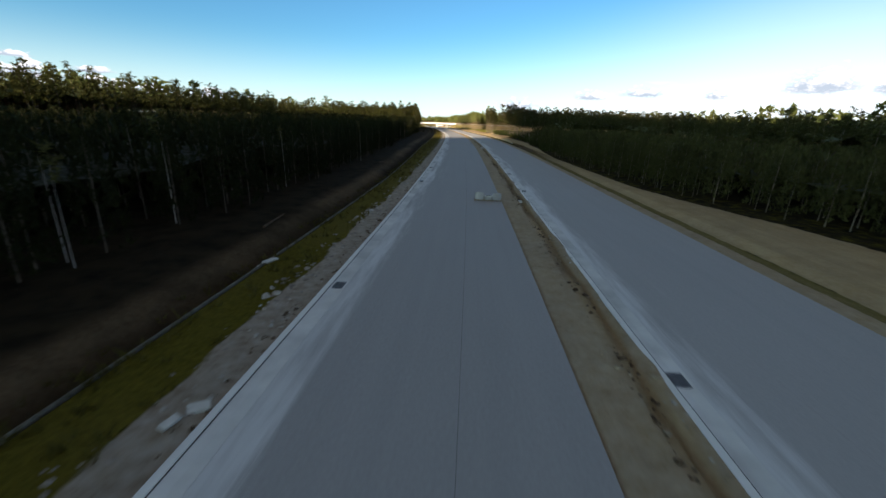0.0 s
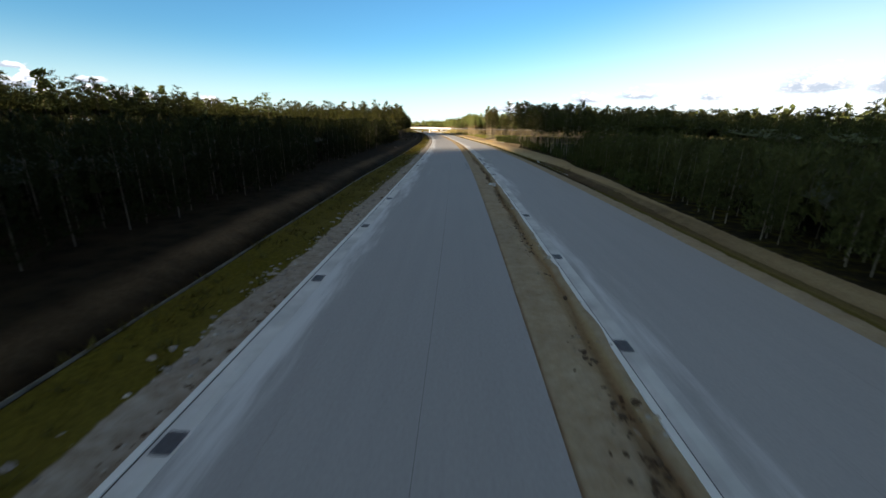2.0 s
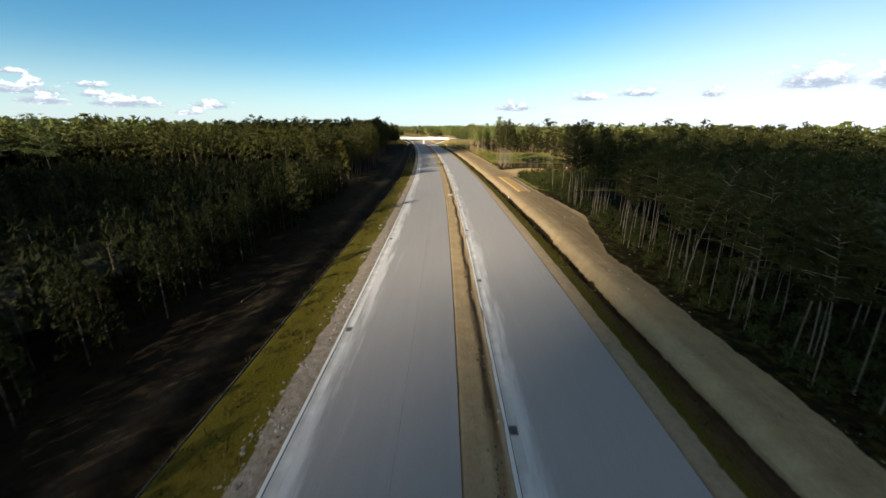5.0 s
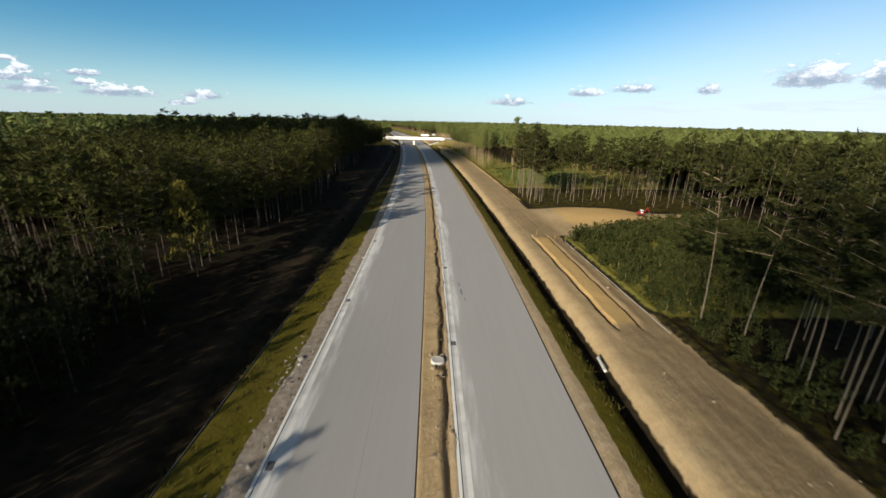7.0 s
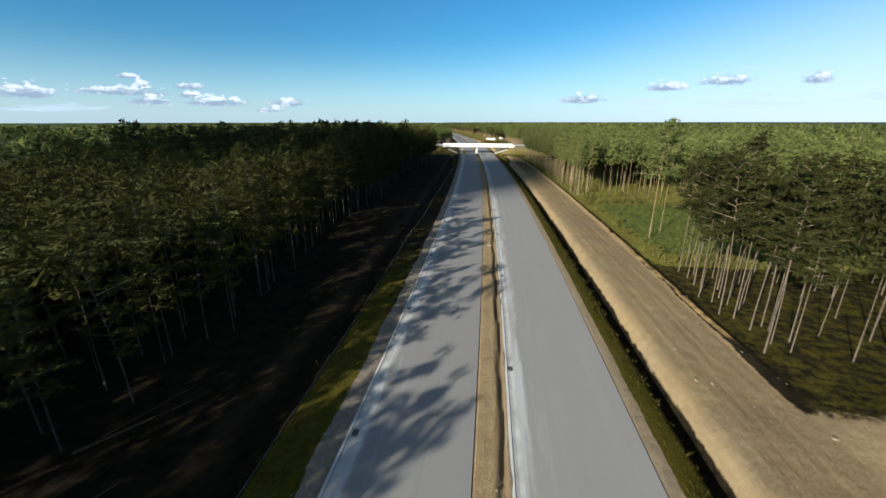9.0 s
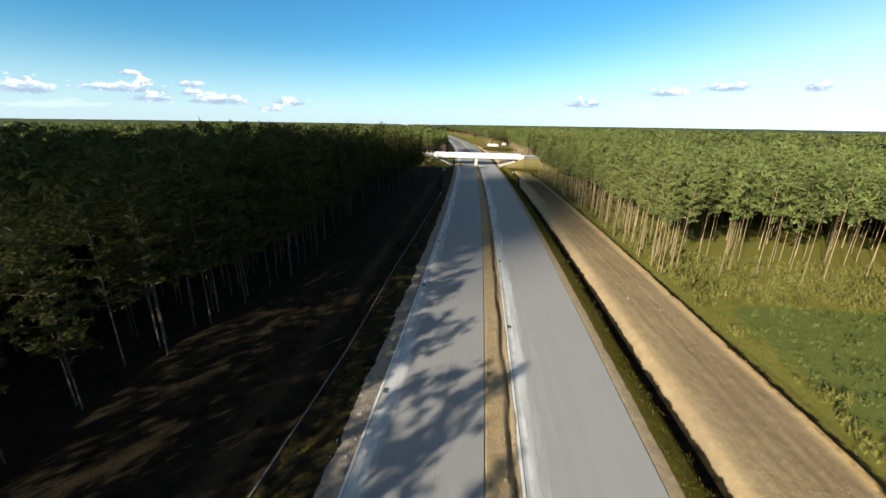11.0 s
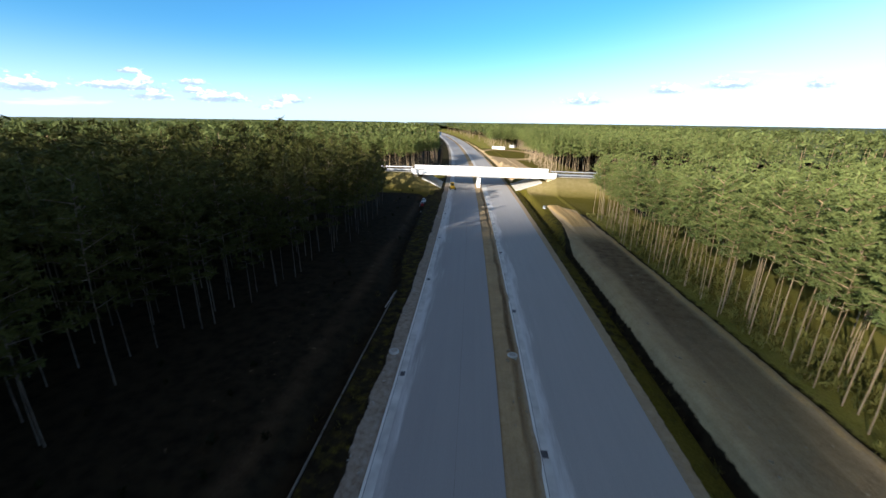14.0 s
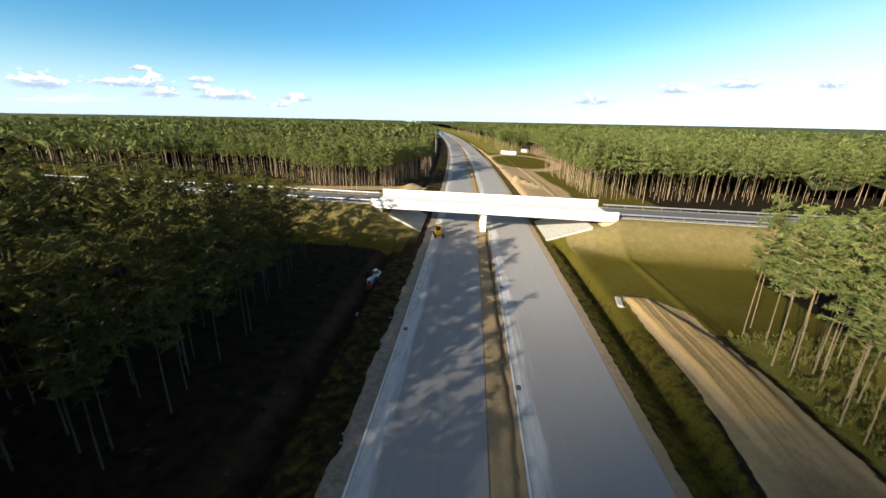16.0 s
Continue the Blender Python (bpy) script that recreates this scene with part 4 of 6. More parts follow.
def young(seed, h=7.3, wide=1.5, tufts=110, size=0.48, blades=5, sides=5, low=0.36, broad=0.2):
    """Young plantation pine: thin stem, cone of upturned shoots."""
    rng = np.random.default_rng(seed)
    tv, tf, bend = trunk_mesh(rng, h * 0.96, 0.0062 * h, sides, 0.015, 3)
    cen, siz = [], []
    for i in range(tufts):
        t = rng.uniform(0, 1) ** 0.8
        z = h * (low + (1 - low) * t)
        r = wide * (1 - t) ** 0.65 * math.sqrt(rng.uniform(0.15, 1)) + 0.12
        a = rng.uniform(0, math.tau)
        cen.append(np.array([math.cos(a) * r, math.sin(a) * r, z]) + np.array([*(bend * (z / h) ** 2), 0])); siz.append(size * rng.uniform(0.6, 1.2) * (1.1 - 0.45 * t))
    mid = [np.array([*(bend * (q[2] / h) ** 2), q[2] - 0.5]) for q in cen]
    return (tv, tf), tuft_cloud(rng, cen, siz, 0.7, blades, 1.0, broad, 1.0, mid)


def far_tree(seed, h=17.0):
    """A crown of a few tufts on a thin stem, for the depth of the forest."""
    rng = np.random.default_rng(seed)
    tv = np.array([(0.14, 0, 0), (-0.07, 0.12, 0), (-0.07, -0.12, 0), (0.05, 0, h * 0.85), (-0.03, 0.05, h * 0.85), (-0.03, -0.05, h * 0.85)])
    tf = np.array([(0, 1, 4), (0, 4, 3), (1, 2, 5), (1, 5, 4), (2, 0, 3), (2, 3, 5)])
    cen, siz = [], []
    for i in range(8):
        t = rng.uniform(0, 1)
        r = 2.5 * (1 - t) ** 0.5 * math.sqrt(rng.uniform(0.05, 1))
        a = rng.uniform(0, math.tau)
        cen.append(np.array([math.cos(a) * r, math.sin(a) * r, h * (0.62 + 0.38 * t)])); siz.append(rng.uniform(1.3, 2.2))
    return (tv, tf), tuft_cloud(rng, cen, siz, 0.5, 3, 1.0, 0.42)


def scatter(s0, s1, n0, n1, gap, seed, keep):
    """Jittered planting places (s, n) inside a box, filtered by keep(s, n)."""
    rng = np.random.default_rng(seed)
    S, N = np.meshgrid(np.arange(s0, s1, gap), np.arange(n0, n1, gap), indexing="ij")
    s = S.ravel() + rng.uniform(-0.46, 0.46, S.size) * gap
    n = N.ravel() + rng.uniform(-0.46, 0.46, S.size) * gap
    ok = keep(s, n)
    return s[ok], n[ok], rng


def stand_height(s, n):
    """How tall the forest stands, as a share of full growth."""
    left = np.interp(s, [-100, 300, 332, 400, 435, 455, 500, 560, 600, 617, 628, 656, 690, 720], [0.92, 0.95, 0.98, 1.0, 1.05, 1.13, 1.14, 1.1, 1.06, 1.02, 0.83, 0.79, 0.85, 0.9])
    right = np.interp(s, [-100, 200, 250, 300, 340, 545, 590, 650, 690], [0.66, 0.62, 0.68, 0.86, 1.0, 1.0, 0.89, 0.83, 1.0])
    left = left + 0.13 * np.clip((-36 - n) / 6, 0, 1) * soft(s, 592, 620, 8)
    left = left - 0.17 * np.clip((left_edge(s) - 6 - n) / 4, 0, 1) * soft(s, 355, 462, 12)
    return np.where(n < 0, left, right)


def planted(name, variants, s, n, rng, mats, label, category, lo=0.85, hi=1.13):
    """Many trees as one body of kind stuff: trunks and crowns."""
    base = xyz(s, n, ground_height(s, n))
    pick = rng.integers(0, len(variants), len(s))
    turn, size = rng.uniform(0, math.tau, len(s)), rng.uniform(lo, hi, len(s)) * (stand_height(s, n) if mats[1] in (M_NEEDLE, M_NEEDLE_SHADED, M_SPARSE, M_OLIVE) else np.where((mats[1] in (M_YOUNG, M_YOUNG_SHADED)) & (n < 0), np.interp(s, [190, 300], [1.0, 1.3]), 1.0))
    root = tagged(new(name), label, category, kind="stuff")
    for which, nm in ((0, "trunks"), (1, "crowns")):
        VV, FF, NN, off = [], [], [], 0
        for k, var in enumerate(variants):
            v, f = var[which][:2]
            sel = np.where(pick == k)[0]
            if not len(sel):
                continue
            c, q, z = np.cos(turn[sel])[:, None], np.sin(turn[sel])[:, None], size[sel][:, None]
            X = (v[None, :, 0] * c - v[None, :, 1] * q) * z + base[sel, 0][:, None]
            Y = (v[None, :, 0] * q + v[None, :, 1] * c) * z + base[sel, 1][:, None]
            Z = v[None, :, 2] * z + base[sel, 2][:, None]
            VV.append(np.stack([X, Y, Z], -1).reshape(-1, 3))
            FF.append((f[None] + (np.arange(len(sel)) * len(v))[:, None, None]).reshape(-1, 3) + off)
            off += len(sel) * len(v)
            if len(var[which]) > 2:
                w = var[which][2]
                NN.append(np.stack([w[None, :, 0] * c - w[None, :, 1] * q, w[None, :, 0] * q + w[None, :, 1] * c, np.broadcast_to(w[None, :, 2], (len(sel), len(w)))], -1).reshape(-1, 3))
        if VV:
            ob = part(nm, mesh_of(nm, np.concatenate(VV), np.concatenate(FF), mats[which], normals=np.concatenate(NN) if NN else None), None, root)
            tagged(ob, kind="stuff")
    return root


def specimens(name, variants, s, n, rng, mats, label, category, group, lo=0.85, hi=1.13):
    """Trees as things of their own, with trunk and crown."""
    made = []
    for k, (tr, cr) in enumerate(variants):
        root = tagged(new(name), label, category, group)
        part("trunk", mesh_of("trunk", *tr, mats[0]), None, root)
        part("crown", mesh_of("crown", *cr[:2], mats[1], normals=cr[2]), None, root)
        made.append(root)
    g = ground_height(s, n)
    used = set()
    for i in range(len(s)):
        k = int(rng.integers(0, len(made)))
        sc = float(rng.uniform(lo, hi)) * (float(stand_height(s[i], n[i])) if mats[1] in (M_NEEDLE, M_NEEDLE_SHADED, M_SPARSE, M_OLIVE) else float(np.interp(s[i], [190, 300], [1.0, 1.3])) if n[i] < 0 else 1.0)
        m = at(s[i], n[i], float(g[i]), math.degrees(rng.uniform(0, math.tau))) @ Matrix.Scale(sc, 4)
        if k not in used:
            made[k].matrix_basis = m
            used.add(k)
        else:
            ob = copy_thing(made[k], m)
            ob.matrix_basis = m
    for k, ob in enumerate(made):
        if k not in used:
            ob.matrix_basis = at(float(s[0]) + 3 * k, float(n[0]) - 3, 0)


PINES = [pine(10 + i, 17.5 + 1.2 * (i % 3 - 1), 0.40 + 0.04 * (i % 3), 2.0 + 0.25 * (i % 2), 175) for i in range(6)]
GNARLED = [pine(120 + i, 18.0 + 1.4 * (i % 3 - 1), 0.43 + 0.04 * (i % 2), 2.75 + 0.3 * (i % 2), 215, 0.52, 20, lean=0.075) for i in range(6)]
SHADE_PINES = [pine(20 + i, 17.5 + 1.2 * (i % 3 - 1), 0.58 + 0.05 * (i % 3), 2.5 + 0.25 * (i % 2), 235) for i in range(6)]
MID_PINES = [pine(40 + i, 17.5 + 1.5 * (i % 3 - 1), 0.46, 2.7, 36, 1.0, 12, 3, 4, 0.24) for i in range(5)]
BACK_PINES = [pine(30 + i, 17.5 + 1.3 * (i % 3 - 1), 0.44, 2.5, 60, 0.8, 15, 4, 5, 0.2) for i in range(5)]
FAR_PINES = [far_tree(60 + i, 16.5 + 1.3 * (i % 3)) for i in range(5)]
YOUNG = [young(80 + i, 5.4 + 0.5 * (i % 3), 1.35, 200, 0.34, 4, low=0.14, broad=0.17) for i in range(5)]
DENSE = [young(180 + i, 6.5 + 0.4 * (i % 3), 1.5, 230, 0.36, 4, low=0.06, broad=0.17) for i in range(5)]
MID_YOUNG = [young(90 + i, 6.4 + 0.4 * (i % 3), 1.6, 19, 0.8, 4, 3, low=0.3, broad=0.26) for i in range(4)]
LOW_YOUNG = [young(95 + i, 5.4 + 0.4 * (i % 3), 1.6, 19, 0.8, 4, 3, low=0.3, broad=0.26) for i in range(4)]
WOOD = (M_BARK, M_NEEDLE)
SHADED_WOOD = (M_BARK_DARK, M_NEEDLE_SHADED)
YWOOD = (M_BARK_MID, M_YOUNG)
DWOOD = (M_BARK_BLACK, M_YOUNG_SHADED)
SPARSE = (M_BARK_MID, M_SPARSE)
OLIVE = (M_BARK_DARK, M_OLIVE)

YOUNG_TO_L, YOUNG_TO_R = 328.0, 205.0


def bank_free(s, n, m=26):
    return np.abs(s - BRIDGE_S - BRIDGE_SKEW * n) > m


def tall_left(s, n):
    return (n < left_edge(s)) & ((s > YOUNG_TO_L) | (n < -106)) & (bank_free(s, n, 20) | (s < 656) & (n < -34)) & ~((s > 655) & (n > -38) & (s < 700)) & ~((s > 658) & (s < rear_edge(n)) & (n > -260))


def tall_right(s, n):
    ok = (n > right_edge(s)) & ((s > YOUNG_TO_R) | (n > 62))
    ok &= ~((s > 324) & (s < 395 - 0.15 * (n - 30)) & (n < 72))
    ok &= ~((s > 423) & (s < 486 - 0.12 * (n - 30)) & (n < 74))
    ok &= ~((s > 625) & (s < 706) & (n < 46)) & ~((s > 640) & (s < 706) & (n < 330)) & ~((s > 690) & (s <= 790) & (n < 39)) & ~((s > 790) & (s < 905) & (n < 54))
    return ok & bank_free(s, n, 20)


FRONT, BACK = 4.6, 20.0
s, n, r = scatter(330, 640, -50, -20, 3.1, 1, lambda s, n: tall_left(s, n) & (n > left_edge(s) - FRONT - 3.5 * soft(s, 455, 515, 10)) & (wob(s, 0.31, 0.6) + wob(n, 0.9, 1.2) > -0.75 - soft(s, 455, 515, 10) + 0.35 * soft(s, 385, 448, 8)))
olive = s > 598
specimens("pine_tree", SHADE_PINES, s[olive], n[olive], r, OLIVE, "bushy olive-green pine at the forest edge before the crossing road", "tree", "pines before the crossing road", 0.84, 1.12)
s, n = s[~olive], n[~olive]
specimens("pine_tree", SHADE_PINES, s, n, r, SHADED_WOOD, "tall scots pine with a deep crown at the forest edge, darkened as shade", "tree", "pines along the shaded forest edge", 0.78, 1.12)
s, n, r = scatter(215, 640, 22, 110, 2.35, 2, lambda s, n: tall_right(s, n) & (n < right_edge(s) + FRONT))
specimens("pine_tree", PINES, s[s > 424], n[s > 424], r, WOOD, "tall scots pine with a slender reddish trunk at the forest edge", "tree", "pines along the sunlit forest edge")
thin = (s <= 424) & ((r.uniform(0, 1, len(s)) < 0.62) | (s > 380))
specimens("pine_tree", GNARLED, s[thin], n[thin], r, SPARSE, "tall scots pine with a long bare trunk, needles darkened as shade", "tree", "old pines beside the haul road")
s, n, r = scatter(38, 330, -60, -18, 2.7, 3, lambda s, n: (n < left_edge(s)) & (n > left_edge(s) - 3.2) & (s < YOUNG_TO_L))
specimens("young_pine", DENSE, s, n, r, DWOOD, "young bushy pine in a dense plantation, darkened as shade", "tree", "young pines of the plantation")
s, n, r = scatter(74, 210, 18, 45, 2.1, 4, lambda s, n: (n > right_edge(s)) & (n < right_edge(s) + 3.6) & (s < YOUNG_TO_R))
specimens("young_pine", YOUNG, s, n, r, YWOOD, "young slender pine at the edge of a plantation", "tree", "young pines beside the haul road")

s, n, r = scatter(-60, 760, -125, -16, 4.8, 5, lambda s, n: tall_left(s, n) & ((n < left_edge(s) - FRONT) | (s < 330) | (s > 640)))
rear = s > 690
k = (n > left_edge(s) - BACK) & (s > 330) & ~rear | (s < 330) & (s > 20) & (n > -122)
olive = k & (s > 598)
k &= ~olive
planted("pine_forest", BACK_PINES, s[olive], n[olive], r, OLIVE, "bushy olive-green pines before the crossing road", "forest")
planted("pine_forest", BACK_PINES, s[k], n[k], r, SHADED_WOOD, "scots pines behind the forest edge, darkened as shade", "forest")
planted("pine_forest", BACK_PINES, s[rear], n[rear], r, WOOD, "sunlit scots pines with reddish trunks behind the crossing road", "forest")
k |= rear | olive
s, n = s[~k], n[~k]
planted("pine_forest", MID_PINES, s, n, r, SHADED_WOOD, "dense scots pine forest, shade put into its needle and bark colour", "forest")
s, n, r = scatter(60, 960, 20, 150, 4.8, 6, lambda s, n: tall_right(s, n) & ((n > right_edge(s) + FRONT) | (s > 640)))
k = (n < right_edge(s) + BACK) & (s > 215) & (s < 660) | (s < 215) & (n < 78) | (s > 400) & (s < 500) & (n < 92) | (s > 700) & (s < 726) | (s > 726) & (s < 905) & (n < 64)
for q, m, txt in (((s > 424) & k, WOOD, "sunlit scots pines behind the forest edge"), ((s <= 424) & k, SPARSE, "old scots pines behind the first trees")):
    planted("pine_forest", BACK_PINES, s[q], n[q], r, m, txt, "forest")
rows = [scatter(712, 912, 28, 80, 2.5, 66, lambda s, n: tall_right(s, n) & ~(tall_right(s, n - 7) & tall_right(s - 7, n))),
        scatter(700, 800, -220, -14, 2.7, 67, lambda s, n: tall_left(s, n) & (~tall_left(s - 7, n) | ~tall_left(s, n + 6)))]
for q in rows:
    planted("pine_forest", BACK_PINES, q[0], q[1], q[2], WOOD, "sunlit slender pines with tan trunks along the forest edge", "forest")
s, n = s[~k], n[~k]
planted("pine_forest", MID_PINES, s[s > 424], n[s > 424], r, WOOD, "scots pine forest with sunlit green crowns", "forest")
planted("pine_forest", MID_PINES, s[s <= 424], n[s <= 424], r, SPARSE, "old scots pine forest behind the haul road, needles darkened as shade", "forest")
s, n, r = scatter(-40, 330, -102, -20, 3.25, 7, lambda s, n: (n < left_edge(s) - np.where(s > 38, 3.2, 0)) & (n > -100) & (s < YOUNG_TO_L))
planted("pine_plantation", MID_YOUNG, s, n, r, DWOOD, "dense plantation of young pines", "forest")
s, n, r = scatter(40, 210, 17, 64, 2.6, 8, lambda s, n: (n > right_edge(s) + np.where(s > 74, 3.6, 0)) & (n < 62) & (s < YOUNG_TO_R))
planted("pine_plantation", LOW_YOUNG, s, n, r, YWOOD, "dense plantation of young pines", "forest")


s, n, r = scatter(100, 1500, -420, 420, 10.8, 9, lambda s, n: ((n < -122) | (n > 148) | (s > 760)) & ((n < left_edge(s)) | (n > right_edge(s) + np.where(s < 910, 25, 0)))
                  & bank_free(s, n, 20) & ~((n > 0) & (s < 960) & (n < 148)) & (np.abs(n) < (s + 120) * 1.15))
planted("far_forest", FAR_PINES, s, n, r, (M_BARK, M_FAR), "pine forest that reaches to the horizon", "forest", 0.85, 1.2)


def make_canopy(name, k):
    m = Mat(name, 0.8)
    a, w = m.noise(m.pos(), 0.35, 4, 0.7), m.noise(m.pos(), 0.02, 3)
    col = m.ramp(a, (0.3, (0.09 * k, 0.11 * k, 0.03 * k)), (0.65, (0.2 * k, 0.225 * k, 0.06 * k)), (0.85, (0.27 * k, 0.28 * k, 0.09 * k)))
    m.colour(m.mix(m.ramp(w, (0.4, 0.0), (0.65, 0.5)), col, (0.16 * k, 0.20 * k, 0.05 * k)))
    m.bump(a, 1.0, 1.5)
    return m.m


M_CANOPY = make_canopy("canopy_needles", 0.56)
# the first sheet is nearly black, standing in for shade between the stems
M_CANOPY_SHADED, M_CANOPY_YOUNG = make_canopy("shaded_plantation_fill", 0.1), make_canopy("plantation_tops", 0.28)


def build_canopy():
    """The closed roof of the forest further away; near the road, an added sheet below the crowns that fills gaps and
    keeps sun out.
    """
    root = tagged(new("forest_canopy"), "unbroken green forest canopy to the horizon", "forest", kind="stuff")
    rng = np.random.default_rng(5)
    ss = np.unique(np.concatenate([np.arange(-60, 1500, 9.0), np.arange(1500, 4700, 45)]))
    for lo, hi in ((-2600, -40), (40, 4300)):
        nn = np.unique(np.concatenate([np.arange(40, 420, 9.0), np.arange(420, abs(lo if lo < 0 else hi), 45)])) * (-1 if lo < 0 else 1)
        nn = np.sort(nn)
        S, N = np.meshgrid(ss, nn, indexing="ij")
        Sj = S + rng.uniform(-3, 3, S.shape)
        Nj = N + rng.uniform(-3, 3, S.shape)
        big = np.abs(N) > 415
        near = (S < 960) & (N > -130) & (N < 160)
        H = np.where(big, 14.2, np.where(near, 10.6 * stand_height(S, N), 12.0)) + rng.uniform(-1.6, 1.6, S.shape) + 1.5 * wob(S, 0.013, 1) * wob(N, 0.017, 2)
        brink = np.where(N < 0, ~tall_left(S - 20, N), ~tall_right(S - 20, N)) & (S > 640)
        H = H - np.where(brink & (np.abs(N) > 110), 4.5, 0)
        H = np.where(np.abs(np.abs(N) - 420) < 1, 0.5, H)   # added skirt: the sheet drops here so no sky shows beneath it
        q8 = 8.0
        inside = ~((N < 0) & (S > 640) & (S < 775)) & np.where(N < 0, tall_left(S, N) & tall_left(S, N + q8) & tall_left(S - q8, N) & tall_left(S + q8, N),
                          tall_right(S, N) & tall_right(S, N - q8) & tall_right(S - q8, N) & tall_right(S + q8, N))
        V = xyz(Sj.ravel(), Nj.ravel(), H.ravel())
        i = np.arange(S.size).reshape(S.shape)
        ok = inside[:-1, :-1] & inside[1:, :-1] & inside[:-1, 1:] & inside[1:, 1:]
        q = np.stack([i[:-1, :-1], i[:-1, 1:], i[1:, 1:], i[1:, :-1]], -1)[ok]
        F = np.concatenate([q[:, [0, 1, 2]], q[:, [0, 2, 3]]])
        tagged(part("canopy", mesh_of("canopy", V, F, M_CANOPY), None, root), kind="stuff")

    # sheets added inside the plantations, below the tops; the first is darkened as shade
    for a, z, tops, keep in ((np.arange(-106, -26, 3.0), 3.2, M_CANOPY_SHADED, lambda s, n: (n < left_edge(s) - 4) & (s < YOUNG_TO_L - 2)), (np.arange(24, 64, 3.0), 2.5, M_CANOPY_YOUNG, lambda s, n: (n > right_edge(s) + 4) & (s < YOUNG_TO_R - 1))):
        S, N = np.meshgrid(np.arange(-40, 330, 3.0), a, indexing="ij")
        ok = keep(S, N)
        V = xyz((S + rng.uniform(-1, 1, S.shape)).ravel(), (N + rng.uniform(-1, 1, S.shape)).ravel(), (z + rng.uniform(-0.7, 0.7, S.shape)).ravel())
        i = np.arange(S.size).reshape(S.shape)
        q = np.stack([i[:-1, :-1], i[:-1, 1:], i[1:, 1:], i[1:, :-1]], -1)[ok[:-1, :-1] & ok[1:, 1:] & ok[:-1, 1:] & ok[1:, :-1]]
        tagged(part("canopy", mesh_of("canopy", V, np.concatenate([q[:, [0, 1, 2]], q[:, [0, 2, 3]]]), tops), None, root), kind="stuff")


build_canopy()

# ---------------------------------------------------------------- single trees and undergrowth
BIRCH = young(301, 10.5, 2.7, 240, 0.5, 6, 5, 0.2)
THIN = (trunk_mesh(np.random.default_rng(7), 6.0, 0.026, 6, 0.05)[:2], tuft_cloud(np.random.default_rng(8), [np.array([0.1 * i, 0.2, 5.2 + 0.3 * i]) for i in range(5)], [0.4] * 5))


def lone(name, tree, mats, s, n, label, scale=1.0, turn=0.0, category="tree"):
    root = tagged(new(name), label, category)
    part("trunk", mesh_of("trunk", *tree[0], mats[0]), None, root)
    part("crown", mesh_of("crown", *tree[1][:2], mats[1], normals=tree[1][2]), None, root)
    root.matrix_basis = at(s, n, float(ground_height(s, n)), turn) @ Matrix.Scale(scale, 4)
    return root


lone("birch_tree", BIRCH, (M_BARK_DARK, M_YELLOW), 338.0, -32.3, "birch with yellow autumn leaves at the edge of the pines", 1.3)
lone("pine_tree", pine(501, 18.0, 0.46, 2.9, 260, 0.5), WOOD, 439.5, 35.2, "tall scots pine standing alone beside the green clearing", 1.3)
lone("pine_tree", pine(502, 17.0, 0.5, 2.6, 240, 0.5), WOOD, 443.1, 38.8, "tall scots pine standing beside the green clearing", 1.25, 70)
lone("pine_tree", pine(503, 19.0, 0.4, 2.9, 240, 0.5), WOOD, 292, -80, "dark old scots pine that stands above the young plantation", 1.0)
lone("pine_tree", pine(504, 11.5, 0.72, 2.0, 170, 0.5), SHADED_WOOD, 279, -27.0, "bushy pine standing in front of the plantation, darkened as shade", 1.0)
for i, (s, n) in enumerate(((62, -23.2), (62.6, -24.2), (88, -24.0), (121, -23.8), (71, -24.5))):
    lone("birch_sapling", THIN, (M_BIRCH, M_YOUNG), s, n, "thin white birch stem in front of the dark plantation", 0.85 + 0.08 * i, 50 * i)
lone("birch_tree", THIN, (M_BIRCH, M_YOUNG), 100, 22.6, "white birch trunk in front of the pines", 1.0, 20)
lone("birch_tree", THIN, (M_BIRCH, M_YOUNG), 104, 22.2, "slim white birch trunk in front of the pines", 0.8, 140)

BUSHES = []
for k in range(5):
    _r = np.random.default_rng(400 + k)
    _c = [np.array([_r.normal(0, 0.5), _r.normal(0, 0.5), _r.uniform(0.2, 2.2)]) for _ in range(38)]
    BUSHES.append((limb(_r, (0, 0, 0), (0.1, 0.1, 1.8), 0.03), tuft_cloud(_r, _c, [_r.uniform(0.25, 0.45) for _ in _c], 0.9, 6, 1.0, 0.28, 0.8)))
SHRUBS = []
for k in range(5):
    _r = np.random.default_rng(450 + k)
    _c = [np.array([_r.normal(0, 0.45), _r.normal(0, 0.45), _r.uniform(0.05, 0.75)]) for _ in range(15)]
    SHRUBS.append((limb(_r, (0, 0, 0), (0.05, 0.05, 0.6), 0.02), tuft_cloud(_r, _c, [_r.uniform(0.2, 0.4) for _ in _c], 0.9, 5, 1.0, 0.22, 1.0)))
M_SHRUB = make_leaf("shrub_leaves", (0.12, 0.12, 0.028), (0.25, 0.235, 0.06), (0.36, 0.31, 0.085))
s, n, r = scatter(325, 382, 27.5, 72, 1.9, 21, lambda s, n: (n > 28.4) & (s < 360 + 0.45 * np.maximum(0, n - 30)) & (s > 326 + np.maximum(0, n - 36) * 0.2))
planted("thicket", BUSHES, s, n, r, (M_BARK, M_BUSH), "dense green thicket of young broadleaf bushes", "bushes", 0.5, 1.35)
